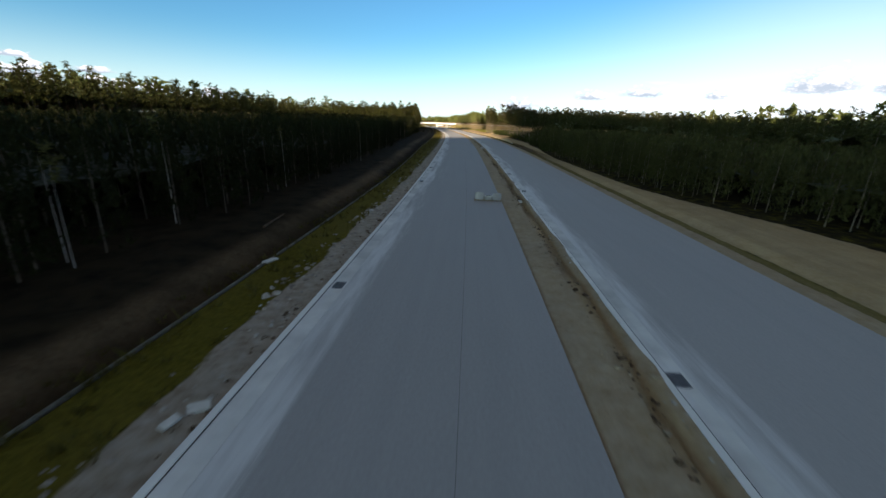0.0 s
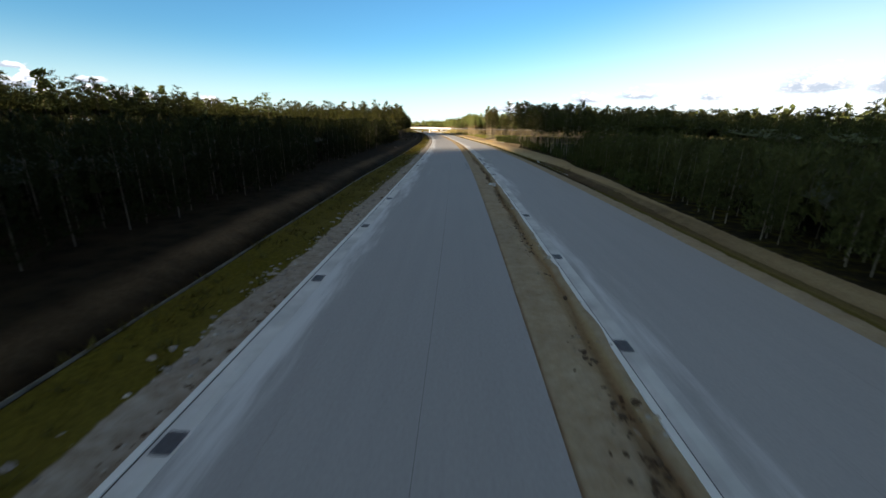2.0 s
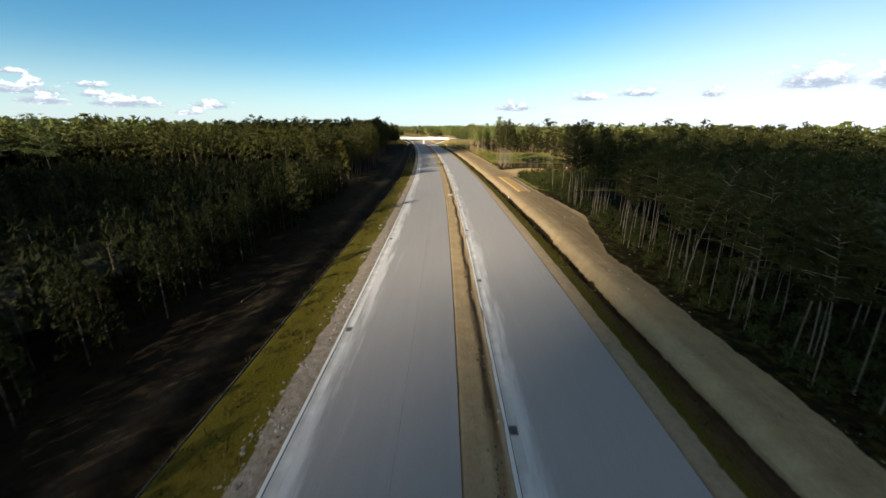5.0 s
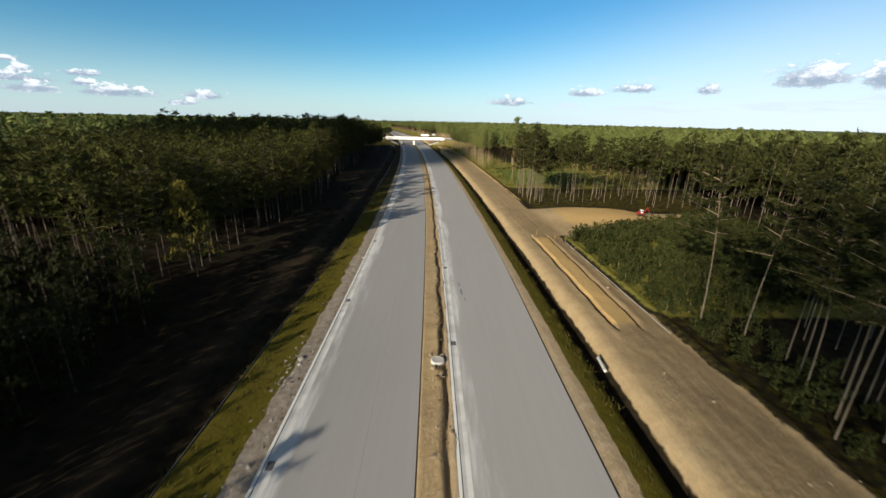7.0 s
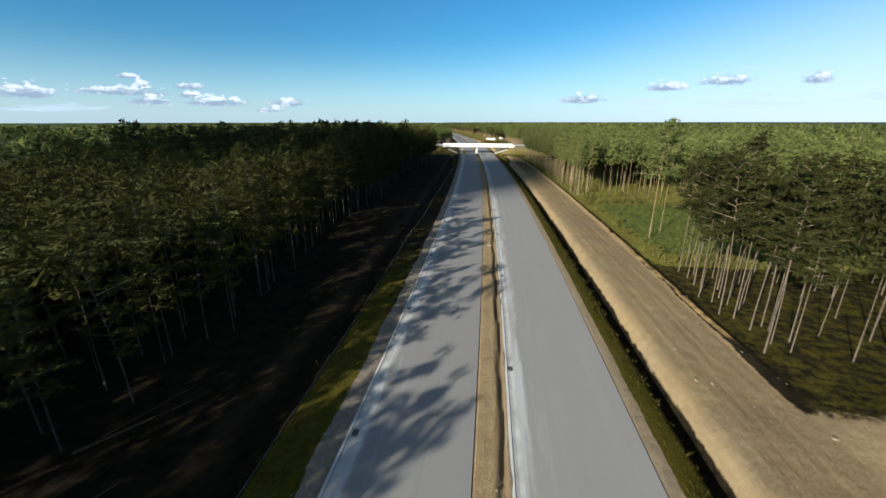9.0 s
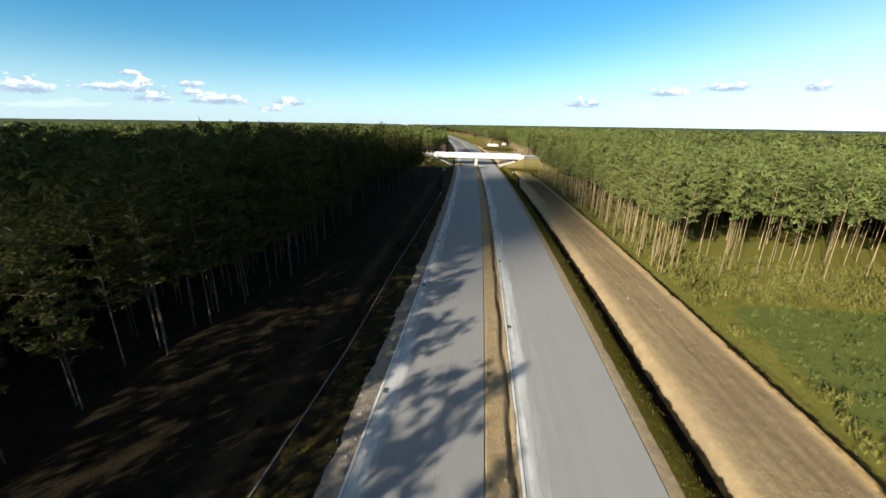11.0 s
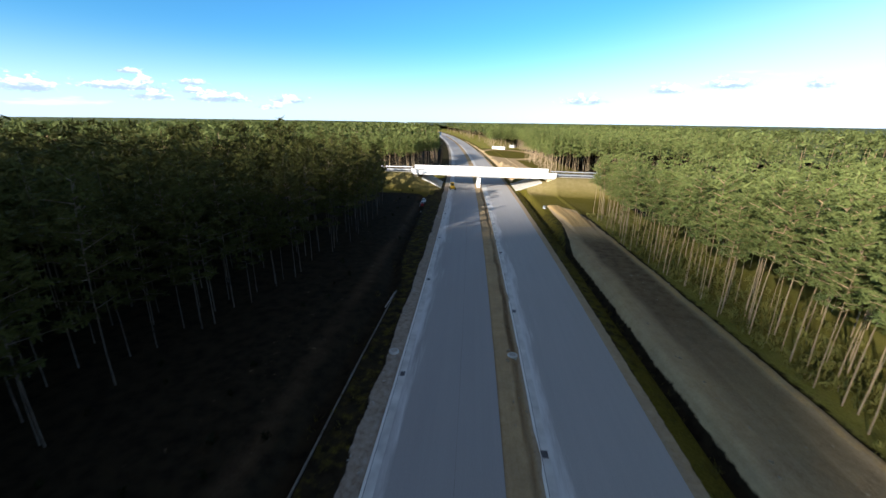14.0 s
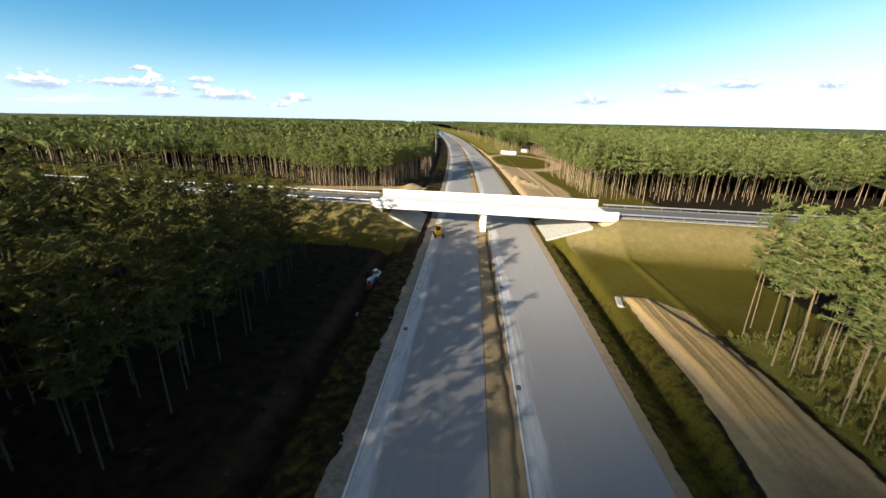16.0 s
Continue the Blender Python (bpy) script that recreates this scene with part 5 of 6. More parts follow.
s, n, r = scatter(424, 622, 29.8, 78, 2.1, 22, lambda s, n: (n > 30.4 + 0.5 * wob(s, 0.3, 1)) & ((n < 44) | (s > 422) & (s < 486)) & ~((s > 428) & (s < 474) & (n > 34)) & (wob(s, 0.21, 1) + wob(n, 0.33, 0) > -0.55))
planted("undergrowth", SHRUBS, s, n, r, (M_BARK, M_SHRUB), "low yellow-green undergrowth below the pines", "bushes", 0.5, 1.5)
s, n, r = scatter(426, 476, 33, 75, 1.9, 27, lambda s, n: (s > 427) & (s < 475))
planted("meadow_growth", SHRUBS, s, n, r, (M_BARK, make_leaf("fresh_leaves", (0.1, 0.125, 0.03), (0.17, 0.2, 0.05), (0.22, 0.23, 0.07))), "fresh green low growth in the clearing", "bushes", 0.35, 0.9)
s, n, r = scatter(424, 622, 30.5, 84, 1.9, 26, lambda s, n: (n > right_edge(s) + 0.5) & tall_right(s, n) & (n < right_edge(s) + 9) | (s > 476) & (s < 494) & (n > 31) | (s > 412) & (s < 428) & (n > 31))
planted("undergrowth", SHRUBS, s, n, r, (M_BARK, M_SHRUB), "tall golden-green brushwood among the trunks", "bushes", 0.7, 1.7)
s, n, r = scatter(160, 325, 20, 38, 2.1, 23, lambda s, n: (n > right_edge(s) - 0.8) & (n < right_edge(s) + 12))
planted("undergrowth", BUSHES, s, n, r, (M_BARK, M_BUSH), "low shrubs at the foot of the pines", "bushes", 0.3, 1.0)
s, n, r = scatter(330, 660, -34, -17, 4.6, 25, lambda s, n: (n > left_edge(s)) & (wob(s, 0.2, 1) + wob(n, 0.7, 0) > 0.1))
planted("undergrowth", BUSHES, s, n, r, (M_BARK_DARK, M_YOUNG_SHADED), "scattered low weeds on the cleared ground", "bushes", 0.1, 0.3)


def blade_tufts(seed):
    """A tuft of rough grass."""
    rng = np.random.default_rng(seed)
    V, F = [], []
    for _ in range(9):
        a, h, w = rng.uniform(0, math.tau), rng.uniform(0.16, 0.4), 0.035
        o, lean = rng.normal(0, 0.13, 2), rng.normal(0, 0.16, 2)
        k = len(V)
        V += [(o[0] - w * math.cos(a), o[1] - w * math.sin(a), 0), (o[0] + w * math.cos(a), o[1] + w * math.sin(a), 0), (o[0] + lean[0], o[1] + lean[1], h)]
        F.append((k, k + 1, k + 2))
    return np.array(V), np.array(F)


M_GRASS = make_leaf("grass_blades", (0.04, 0.036, 0.008), (0.11, 0.092, 0.02), (0.2, 0.155, 0.05))
TUFTS = [((np.zeros((3, 3)) - [0, 0, 0.05], np.array([[0, 1, 2]])), blade_tufts(600 + i)) for i in range(5)]
s, n, r = scatter(45, 660, -16.5, -11.8, 0.85, 31, lambda s, n: wob(s, 0.5, 1) + wob(n, 2.1, 0) + np.sin(s * 3.1 + n * 5) * 0.5 > np.interp(s, [380, 440], [-0.2, 0.55]))
planted("verge_grass", TUFTS, s, n, r, (M_BARK, M_GRASS), "rough olive grass on the verge", "grass", 0.6, 1.5)
s, n, r = scatter(180, 660, 14.8, 18.2, 0.85, 32, lambda s, n: wob(s, 0.4, 2) + wob(n, 1.7, 0) + np.sin(s * 2.3 + n * 4) * 0.5 > -0.2)
planted("verge_grass", TUFTS, s, n, r, (M_BARK, M_GRASS), "rough grass and weeds on the ditch bank", "grass", 0.6, 1.6)

# ---------------------------------------------------------------- drains, shafts and pipes
M_IRON = plain("cast_iron", (0.13, 0.13, 0.14), 0.6, 0.3)
M_PIT = plain("dark_pit", (0.15, 0.15, 0.155), 0.9)
M_RING = plain("shaft_concrete", (0.55, 0.54, 0.5), 0.85, 0, 0.2, 2)


def drain_grate():
    g = tagged(new("drain_grate"), "dark cast-iron drain grate set in the pale gutter", "drain", "gutter drains")
    bm = bmesh.new()
    box(bm, -0.2, 0.2, -0.3, 0.3, -0.1, 0.006)
    part("pit", bm, M_PIT, g)
    bm = bmesh.new()
    for x0, x1, y0, y1 in ((-0.24, 0.24, -0.35, -0.29), (-0.24, 0.24, 0.29, 0.35), (-0.24, -0.18, -0.29, 0.29), (0.18, 0.24, -0.29, 0.29)):
        box(bm, x0, x1, y0, y1, -0.05, 0.03)
    part("frame", bm, M_IRON, g)
    for i in range(7):
        bm = bmesh.new()
        y = -0.24 + i * 0.08
        box(bm, -0.18, 0.18, y - 0.018, y + 0.018, -0.03, 0.022)
        part("bar", bm, M_IRON, g)
    return g


GRATES = [(s, -9.45) for s in (61.4, 96, 111.5, 120.3, 130.7, 141, 152, 185, 198.5, 219.3, 242, 272, 305, 330, 356, 380, 402, 424, 450, 476, 500, 523, 547, 572, 596, 620)]
GRATES += [(s, 3.25) for s in (55.7, 91.6, 107.4, 125.5, 135.2, 146, 174.5, 184.6, 206, 230, 254, 278, 300, 320, 342, 366, 390, 415, 439, 464, 489, 514, 538, 562, 587, 610, 634)]
_g = drain_grate()
for k, (s, n) in enumerate(GRATES):
    if k == 0:
        _g.matrix_basis = at(s, n, -0.005)
    else:
        copy_thing(_g, at(s, n, -0.005))


def lathe(bm, rings, sides=20):
    """Turned body: rings of (radius, z)."""
    loops = [[bm.verts.new((r * math.cos(i * math.tau / sides), r * math.sin(i * math.tau / sides), z)) for i in range(sides)] for r, z in rings]
    for a, b in zip(loops[:-1], loops[1:]):
        for i in range(sides):
            j = (i + 1) % sides
            bm.faces.new((a[i], a[j], b[j], b[i]))
    bm.faces.new(loops[0][::-1])
    bm.faces.new(loops[-1])


def shaft(s, n, z, label, r=0.5):
    m = tagged(new("manhole_shaft"), label, "manhole", "manhole shafts")
    bm = bmesh.new()
    lathe(bm, [(r * 1.15, -0.5), (r * 1.12, 0.12), (r * 0.95, 0.2), (r * 0.78, 0.2), (r * 0.78, 0.12)])
    part("ring", bm, M_RING, m, "pale concrete shaft ring")
    bm = bmesh.new()
    lathe(bm, [(r * 0.74, 0.1), (r * 0.74, 0.17), (r * 0.5, 0.19), (r * 0.45, 0.17)])
    part("cover", bm, M_GREY, m, "grey round manhole cover")
    m.matrix_basis = at(s, n, z)


shaft(551, -11.1, -0.1, "concrete manhole shaft in the sandy verge")
shaft(551.3, 2.0, -0.05, "concrete manhole shaft standing in the dug-up median")
shaft(316.8, 1.6, 0.02, "half-uncovered concrete manhole shaft in the sandy median", 0.6)
shaft(85.2, 1.86, -0.16, "pale half-buried manhole shaft in freshly dug soil of the median", 0.34)
shaft(431, 1.4, -0.14, "low concrete manhole shaft in the sandy median", 0.4)
shaft(163.0, 1.9, 0.05, "pale concrete shaft ring in freshly dug soil of the median", 0.42)


def rubble(s, n, z, size, mat, label, seed, flat=0.7, name="rock"):
    """One irregular stone or clod."""
    rng = np.random.default_rng(seed)
    bm = bmesh.new()
    bmesh.ops.create_icosphere(bm, subdivisions=2, radius=1.0)
    ax = rng.uniform(0.65, 1.25, 3)
    cuts = [Vector(v / np.linalg.norm(v)) for v in rng.normal(0, 1, (7, 3))]
    for v in bm.verts:
        d = v.co.normalized()
        k = 1.0
        for c in cuts:
            t = d.dot(c)
            if t > 0.55:
                k = min(k, 0.62 / t + 0.12)
        v.co = Vector((d.x * ax[0], d.y * ax[1], d.z * flat)) * size * k * (1 + 0.07 * noise.noise(d * 3 + Vector((seed, 0, 0))))
    ob = tagged(part(name, bm, mat), label, name.replace("_", " "), "loose stones and clods")
    ob.matrix_basis = at(s, n, z + size * flat * 0.3, float(rng.uniform(0, 360)))


M_STONE = plain("field_stone", (0.4, 0.37, 0.32), 0.85, 0, 0.3, 2)
M_CLOD = plain("sandy_clod", (0.3, 0.24, 0.16), 0.95, 0, 0.3, 3)
M_VERGE = plain("verge_earth", (0.27, 0.235, 0.2), 0.95, 0, 0.45, 2)
M_SOIL = plain("dark_soil", (0.09, 0.06, 0.035), 0.95, 0, 0.35, 3)
_k = np.random.default_rng(77)
for s, n, q in ((60, -12.3, 0.28), (60.4, -12.0, 0.2), (61, -12.5, 0.16), (78, -11.9, 0.2), (79, -11.6, 0.15), (85, -11.6, 0.22), (317.3, -11.4, 0.3), (316.4, -11.2, 0.2), (206, -11.3, 0.18), (210, -11.0, 0.16),
                (196, -11.2, 0.2), (305, -10.9, 0.2), (251, -11.1, 0.18)):
    rubble(s, n, float(ground_height(s, n)), q, M_STONE, "pale rough stone lying on the sandy verge", int(s * 7 + q * 100))
for s, n, q in ((630, 1.3, 0.5), (629.4, 1.9, 0.38), (630.8, 0.9, 0.3), (628.6, 1.2, 0.28), (651, 0.2, 0.35), (650.4, 0.9, 0.25), (646, -0.3, 0.25), (315.6, 1.2, 0.35), (318, 2.1, 0.3), (314.8, 1.9, 0.3), (317.9, 0.9, 0.25),
                (550.2, 1.4, 0.3), (552.1, 1.6, 0.28), (550.6, 2.4, 0.22), (192.8, 1.9, 0.22), (87.1, 1.5, 0.22), (85.4, 2.3, 0.2), (87.6, 2.1, 0.18), (85.2, 1.5, 0.16), (119, 2.2, 0.2), (121.5, 2.0, 0.16), (112, 2.1, 0.2), (168, 2.2, 0.2), (439, 1.9, 0.2), (600, 2.1, 0.22), (585, 1.9, 0.2)):
    rubble(s, n, float(ground_height(s, n)), q, M_CLOD, "lump of sandy earth in the median", int(s * 3 + n * 50 + 5), 0.6, "earth_clod")
for i in range(26):
    s, n = _k.uniform(200, 640), _k.uniform(19.8, 20.8)
    rubble(s, n, float(ground_height(s, n)), _k.uniform(0.1, 0.24), M_CLOD, "lump of sand beside the haul road", 900 + i, 0.6, "earth_clod")


def litter(name, places, sizes, mat, label, category, seed, flat=0.6):
    """Small stones or clods too many to count, as one body of kind stuff."""
    rng = np.random.default_rng(seed)
    g = (1 + 5 ** 0.5) / 2
    ico = np.array([(-1, g, 0), (1, g, 0), (-1, -g, 0), (1, -g, 0), (0, -1, g), (0, 1, g), (0, -1, -g), (0, 1, -g), (g, 0, -1), (g, 0, 1), (-g, 0, -1), (-g, 0, 1)]) / 1.9
    tri = np.array([(0, 11, 5), (0, 5, 1), (0, 1, 7), (0, 7, 10), (0, 10, 11), (1, 5, 9), (5, 11, 4), (11, 10, 2), (10, 7, 6), (7, 1, 8), (3, 9, 4), (3, 4, 2), (3, 2, 6), (3, 6, 8), (3, 8, 9), (4, 9, 5), (2, 4, 11), (6, 2, 10), (8, 6, 7), (9, 8, 1)])
    s, n = places
    k = len(s)
    base = xyz(s, n, ground_height(s, n))
    V = ico[None] * rng.uniform(0.6, 1.3, (k, 12, 1)) * rng.uniform(0.7, 1.3, (k, 1, 3)) * sizes[:, None, None] * np.array([1, 1, flat])
    a = rng.uniform(0, math.tau, (k, 1))
    X, Y = V[..., 0] * np.cos(a) - V[..., 1] * np.sin(a), V[..., 0] * np.sin(a) + V[..., 1] * np.cos(a)
    V = np.stack([X, Y, V[..., 2] + sizes[:, None] * flat * 0.3], -1) + base[:, None]
    F = tri[None] + (np.arange(k) * 12)[:, None, None]
    tagged(part(name, mesh_of(name, V.reshape(-1, 3), F.reshape(-1, 3), mat), None), label, category, kind="stuff")


def strewn(seed, count, s0, s1, n0, n1, mean):
    """Places and sizes of litter, gathered in loose drifts."""
    rng = np.random.default_rng(seed)
    s, n = rng.uniform(s0, s1, count * 3), rng.uniform(n0, n1, count * 3)
    ok = wob(s, 0.37, seed) + wob(s, 1.9, seed + 1) * 0.6 + rng.normal(0, 0.35, count * 3) > 0.05
    s, n = s[ok][:count], n[ok][:count]
    return (s, n), mean * rng.lognormal(0, 0.45, len(s))


_p, _z = strewn(5, 900, 46, 330, -12.1, -10.15, 0.05)
litter("verge_rubble", _p, _z, M_STONE, "pale stones and crumbs of concrete strewn on the sandy verge", "rubble", 11)
_p, _z = strewn(6, 600, 330, 660, -12.0, -10.15, 0.06)
litter("verge_rubble", _p, _z, M_STONE, "small stones on the sandy verge", "rubble", 12)
_p, _z = strewn(7, 900, 46, 330, 1.1, 2.75, 0.06)
litter("median_clods", _p, _z, M_CLOD, "crumbled brown earth in the churned median", "earth", 13)
_q = np.random.default_rng(61)
_c = np.concatenate([_q.normal(c, w, k) for c, w, k in ((85.2, 1.2, 60), (119.5, 2.6, 90), (168, 2.0, 30), (197, 3.5, 80), (203, 1.5, 40), (316.5, 1.6, 60))])
_p, _z = strewn(10, 1500, 46, 330, -12.7, -10.9, 0.085)
litter("verge_clods", _p, _z, M_VERGE, "grey-brown lumps of earth churned up along the grass of the verge", "earth", 17, 0.4)
_p, _z = strewn(12, 700, 46, 330, -10.75, -10.2, 0.05)
litter("verge_clods", _p, _z, M_SOIL, "dark crumbs of soil lying against the kerb", "earth", 18, 0.5)
_p, _z = strewn(13, 1300, 46, 330, 1.55, 2.25, 0.055)
litter("median_soil", _p, _z, M_SOIL, "dark crumbled soil beside the trench in the median", "earth", 19, 0.55)
_p, _z = strewn(14, 450, 46, 330, 2.45, 2.85, 0.05)
litter("median_stones", _p, _z, M_STONE, "pale stones along the kerb of the median", "rubble", 20, 0.6)
litter("median_soil", (_c, np.clip(_q.normal(1.85, 0.3, len(_c)), 1.0, 2.5)), 0.045 * _q.lognormal(0, 0.5, len(_c)), M_SOIL, "dark freshly dug soil lying in heaps in the median", "earth", 16)
_p, _z = strewn(8, 800, 330, 665, 1.2, 2.75, 0.07)
litter("median_clods", _p, _z, M_CLOD, "crumbled earth along the trench in the median", "earth", 14)
_p, _z = strewn(9, 450, 205, 605, 19.9, 29.0, 0.07)
litter("sand_clods", _p, _z, M_CLOD, "crumbs of dry sand on the haul road", "earth", 15)


def concrete_scrap(s, n, w, d, turn):
    bm = bmesh.new()
    box(bm, -w / 2, w / 2, -d / 2, d / 2, 0, 0.09, 0.015)
    bmesh.ops.rotate(bm, cent=(0, 0, 0), matrix=Matrix.Rotation(0.12, 3, "X"), verts=bm.verts)
    ob = tagged(part("concrete_scrap", bm, M_RING), "broken pale concrete slab dropped on the verge", "rubble", "slab scraps")
    ob.matrix_basis = at(s, n, float(ground_height(s, n)) + 0.03, turn)


for q in ((53, -10.55, 0.55, 0.35, 30), (52.4, -10.9, 0.5, 0.25, 75), (50, -10.9, 0.6, 0.3, 10), (188.5, -11.0, 0.5, 0.3, 15), (191.5, -10.9, 0.45, 0.3, 60), (64.6, -14.4, 0.9, 0.3, 70), (64.6, -14.9, 0.5, 0.3, 20)):
    concrete_scrap(*q)


def lying_pipe(s0, s1, n0, n1, z, r, mat, label):
    """A pipe lying along the ditch, open at its ends."""
    root = tagged(new("drain_pipe"), label, "pipe")
    a, b = Vector(xyz(s0, n0, z)), Vector(xyz(s1, n1, z))
    bm = bmesh.new()
    q = (b - a).to_track_quat("Z", "Y")
    rings = []
    for c, rr in ((a, r), (b, r), (b, r * 0.86), (a, r * 0.86)):
        rings.append([bm.verts.new(c + q @ Vector((rr * math.cos(i * math.tau / 14), rr * math.sin(i * math.tau / 14), 0))) for i in range(14)])
    for k in range(4):
        for i in range(14):
            j = (i + 1) % 14
            bm.faces.new((rings[k][i], rings[k][j], rings[(k + 1) % 4][j], rings[(k + 1) % 4][i]))
    part("pipe_wall", bm, mat, root)
    for c in (a, b):
        bm = bmesh.new()
        d = (b - a).normalized() * 0.06
        rod(bm, c - d, c + d, r * 1.12, r * 1.12, 14)
        part("pipe_collar", bm, mat, root)


M_PLASTIC = plain("white_plastic", (0.75, 0.75, 0.74), 0.45, 0, 0.06)
lying_pipe(316.0, 318.0, 17.4, 17.6, -0.4, 0.15, M_RING, "short pale culvert pipe in the ditch")
lying_pipe(200.5, 202.5, 15.9, 16.0, -0.12, 0.12, M_PLASTIC, "short white plastic pipe lying in the ditch")
lying_pipe(178.0, 199.0, 15.7, 15.9, -0.22, 0.025, M_GREY, "thin pale drain pipe lying along the ditch")
bm = bmesh.new()
box(bm, -0.38, 0.38, -1.5, 1.5, -0.1, 0.22, 0.05)
bmesh.ops.rotate(bm, cent=(0, 0, 0), matrix=Matrix.Rotation(0.14, 3, "Y"), verts=bm.verts)
_hw = tagged(part("culvert_slab", bm, M_RING), "pale concrete culvert slab lying beside the sand heap", "slab")
_hw.matrix_basis = at(630, 19.65, float(ground_height(630, 19.65)) + 0.12, -12)
lying_pipe(622.5, 624.5, -16.2, -16.8, -0.75, 0.22, M_GREY, "grey culvert pipe lying beside the verge")


M_EDGE = plain("weathered_edging", (0.17, 0.155, 0.125), 0.9, 0, 0.3, 2)


def edge_channel():
    """Pale concrete edging of the drain on the shaded side."""
    ss = np.arange(42.0, 570.0, 2.2)
    mid = -grass_end(ss) - 0.08
    root = tagged(new("drain_edging"), "long thin concrete edging between the grassed verge and the ditch", "edging", kind="structure")
    for i in range(len(ss) - 1):
        bm = bmesh.new()
        e = 0.08 if ss[i] > 424 else 0.02
        lo = [xyz(ss[i] + 0.02, mid[i] + q, float(ground_height(ss[i], mid[i] + 0.1)) + h) for q, h in ((-e, -0.2), (e, -0.2), (e, 0.05), (-e, 0.05))]
        hi = [xyz(ss[i + 1] - 0.02, mid[i + 1] + q, float(ground_height(ss[i + 1], mid[i + 1] + 0.1)) + h) for q, h in ((-e, -0.2), (e, -0.2), (e, 0.05), (-e, 0.05))]
        v = [bm.verts.new(x) for x in lo + hi]
        for f in ((0, 1, 2, 3), (7, 6, 5, 4), (0, 4, 5, 1), (1, 5, 6, 2), (2, 6, 7, 3), (3, 7, 4, 0)):
            bm.faces.new([v[j] for j in f])
        bmesh.ops.recalc_face_normals(bm, faces=bm.faces)
        part("edging_stone", bm, M_EDGE, root)


edge_channel()
bm = bmesh.new()
rod(bm, Vector(xyz(563.0, -14.7, -0.75)), Vector(xyz(568.0, -14.25, -0.7)), 0.09, 0.09, 8)
tagged(part("edging_stone", bm, M_RING), "short pale edging stone beside the ditch end", "edging", kind="structure")


def log(s, n, length, r, turn, seed):
    rng = np.random.default_rng(seed)
    bm = bmesh.new()
    a = Vector((0, -length / 2, r))
    b = Vector((rng.normal(0, 0.2), length / 2, r * 0.9))
    rod(bm, a, b, r, r * 0.6, 8)
    root = tagged(part("felled_log", bm, M_SOIL), "thin dark felled pine stem lying on the cleared strip", "log", "felled stems")
    root.matrix_basis = at(s, n, float(ground_height(s, n)), turn)


for i in range(9):
    log(_k.uniform(335, 480), _k.uniform(-29, -18.5), _k.uniform(3, 8), _k.uniform(0.07, 0.14), _k.uniform(-50, -10), i)
for i in range(4):
    log(_k.uniform(70, 250), _k.uniform(-22, -18.5), _k.uniform(2, 5), _k.uniform(0.06, 0.11), _k.uniform(-40, 20), 50 + i)



def inlet(s0, s1):
    """A long open gutter inlet with iron cross bars."""
    g = tagged(new("gutter_inlet"), "long dark gutter inlet with iron cross bars beside the kerb", "drain", "gutter inlets")
    part("pit", strip("pit", s0, s1, [(3.0, 0.009), (3.42, 0.009), (3.42, -0.1), (3.0, -0.1)], M_PIT, (s1 - s0) / 4), None, g)
    for a, b in ((2.985, 3.02), (3.40, 3.44)):
        part("frame", strip("frame", s0 - 0.05, s1 + 0.05, [(a, 0.02), (b, 0.02), (b, -0.05), (a, -0.05)], M_IRON, (s1 - s0 + 0.1) / 4), None, g)
    for q in np.arange(s0 + 0.2, s1, 0.4):
        part("bar", strip("bar", q - 0.03, q + 0.03, [(3.02, 0.017), (3.40, 0.017), (3.40, -0.04), (3.02, -0.04)], M_IRON, 0.06), None, g)


inlet(201.0, 204.2)
inlet(190.2, 193.2)
inlet(198.3, 199.6)

M_PATCH = plain("curing_stain", (0.40, 0.385, 0.355), 0.85, 0, 0.2, 0.5)
tagged(part("repair_patch", strip("repair_patch", 193.2, 204.0, [(3.66, 0.004), (5.3, 0.004), (5.3, -0.02), (3.66, -0.02)], M_PATCH, 1.2), None), "pale rectangular repair patch in the carriageway", "patch", kind="structure")
SMEARS = ((331.8, 5.1, 2.2, 0.35), (334.6, 4.85, 1.6, 0.22), (330.2, 5.3, 0.9, 0.18), (336.4, 4.2, 0.8, 0.15))
M_RUBBER = plain("tyre_rubber_marks", (0.21, 0.205, 0.2), 0.8, 0, 0.25, 4)
for q in (-0.62, -0.42, -0.24):
    tagged(part("tyre_mark", strip("tyre_mark", 181.0, 193.5, [(q - 0.035, 0.003), (q + 0.035, 0.003), (q + 0.035, -0.01), (q - 0.035, -0.01)], M_RUBBER, 2.5), None), "narrow dark tyre mark on the concrete", "mark", kind="structure")


def smudge(s, n, length, width, seed):
    """An oily smear on the concrete: a thin ragged sheet."""
    rng = np.random.default_rng(seed)
    ss = np.linspace(0, length, 12)
    w = width * np.sin(np.linspace(0.15, math.pi - 0.15, 12)) * rng.uniform(0.45, 1.2, 12)
    mid = n + np.cumsum(rng.normal(0, 0.03, 12))
    V = np.concatenate([xyz(s + ss, mid - w / 2, 0.004), xyz(s + ss, mid + w / 2, 0.004)])
    F = np.array([(i, i + 12, i + 13, i + 1) for i in range(11)])
    tagged(part("oil_smear", mesh_of("oil_smear", V, F, M_RUBBER), None), "dark oily smear on the concrete", "stain", kind="structure")


for i, q in enumerate(SMEARS):
    smudge(*q, 40 + i)


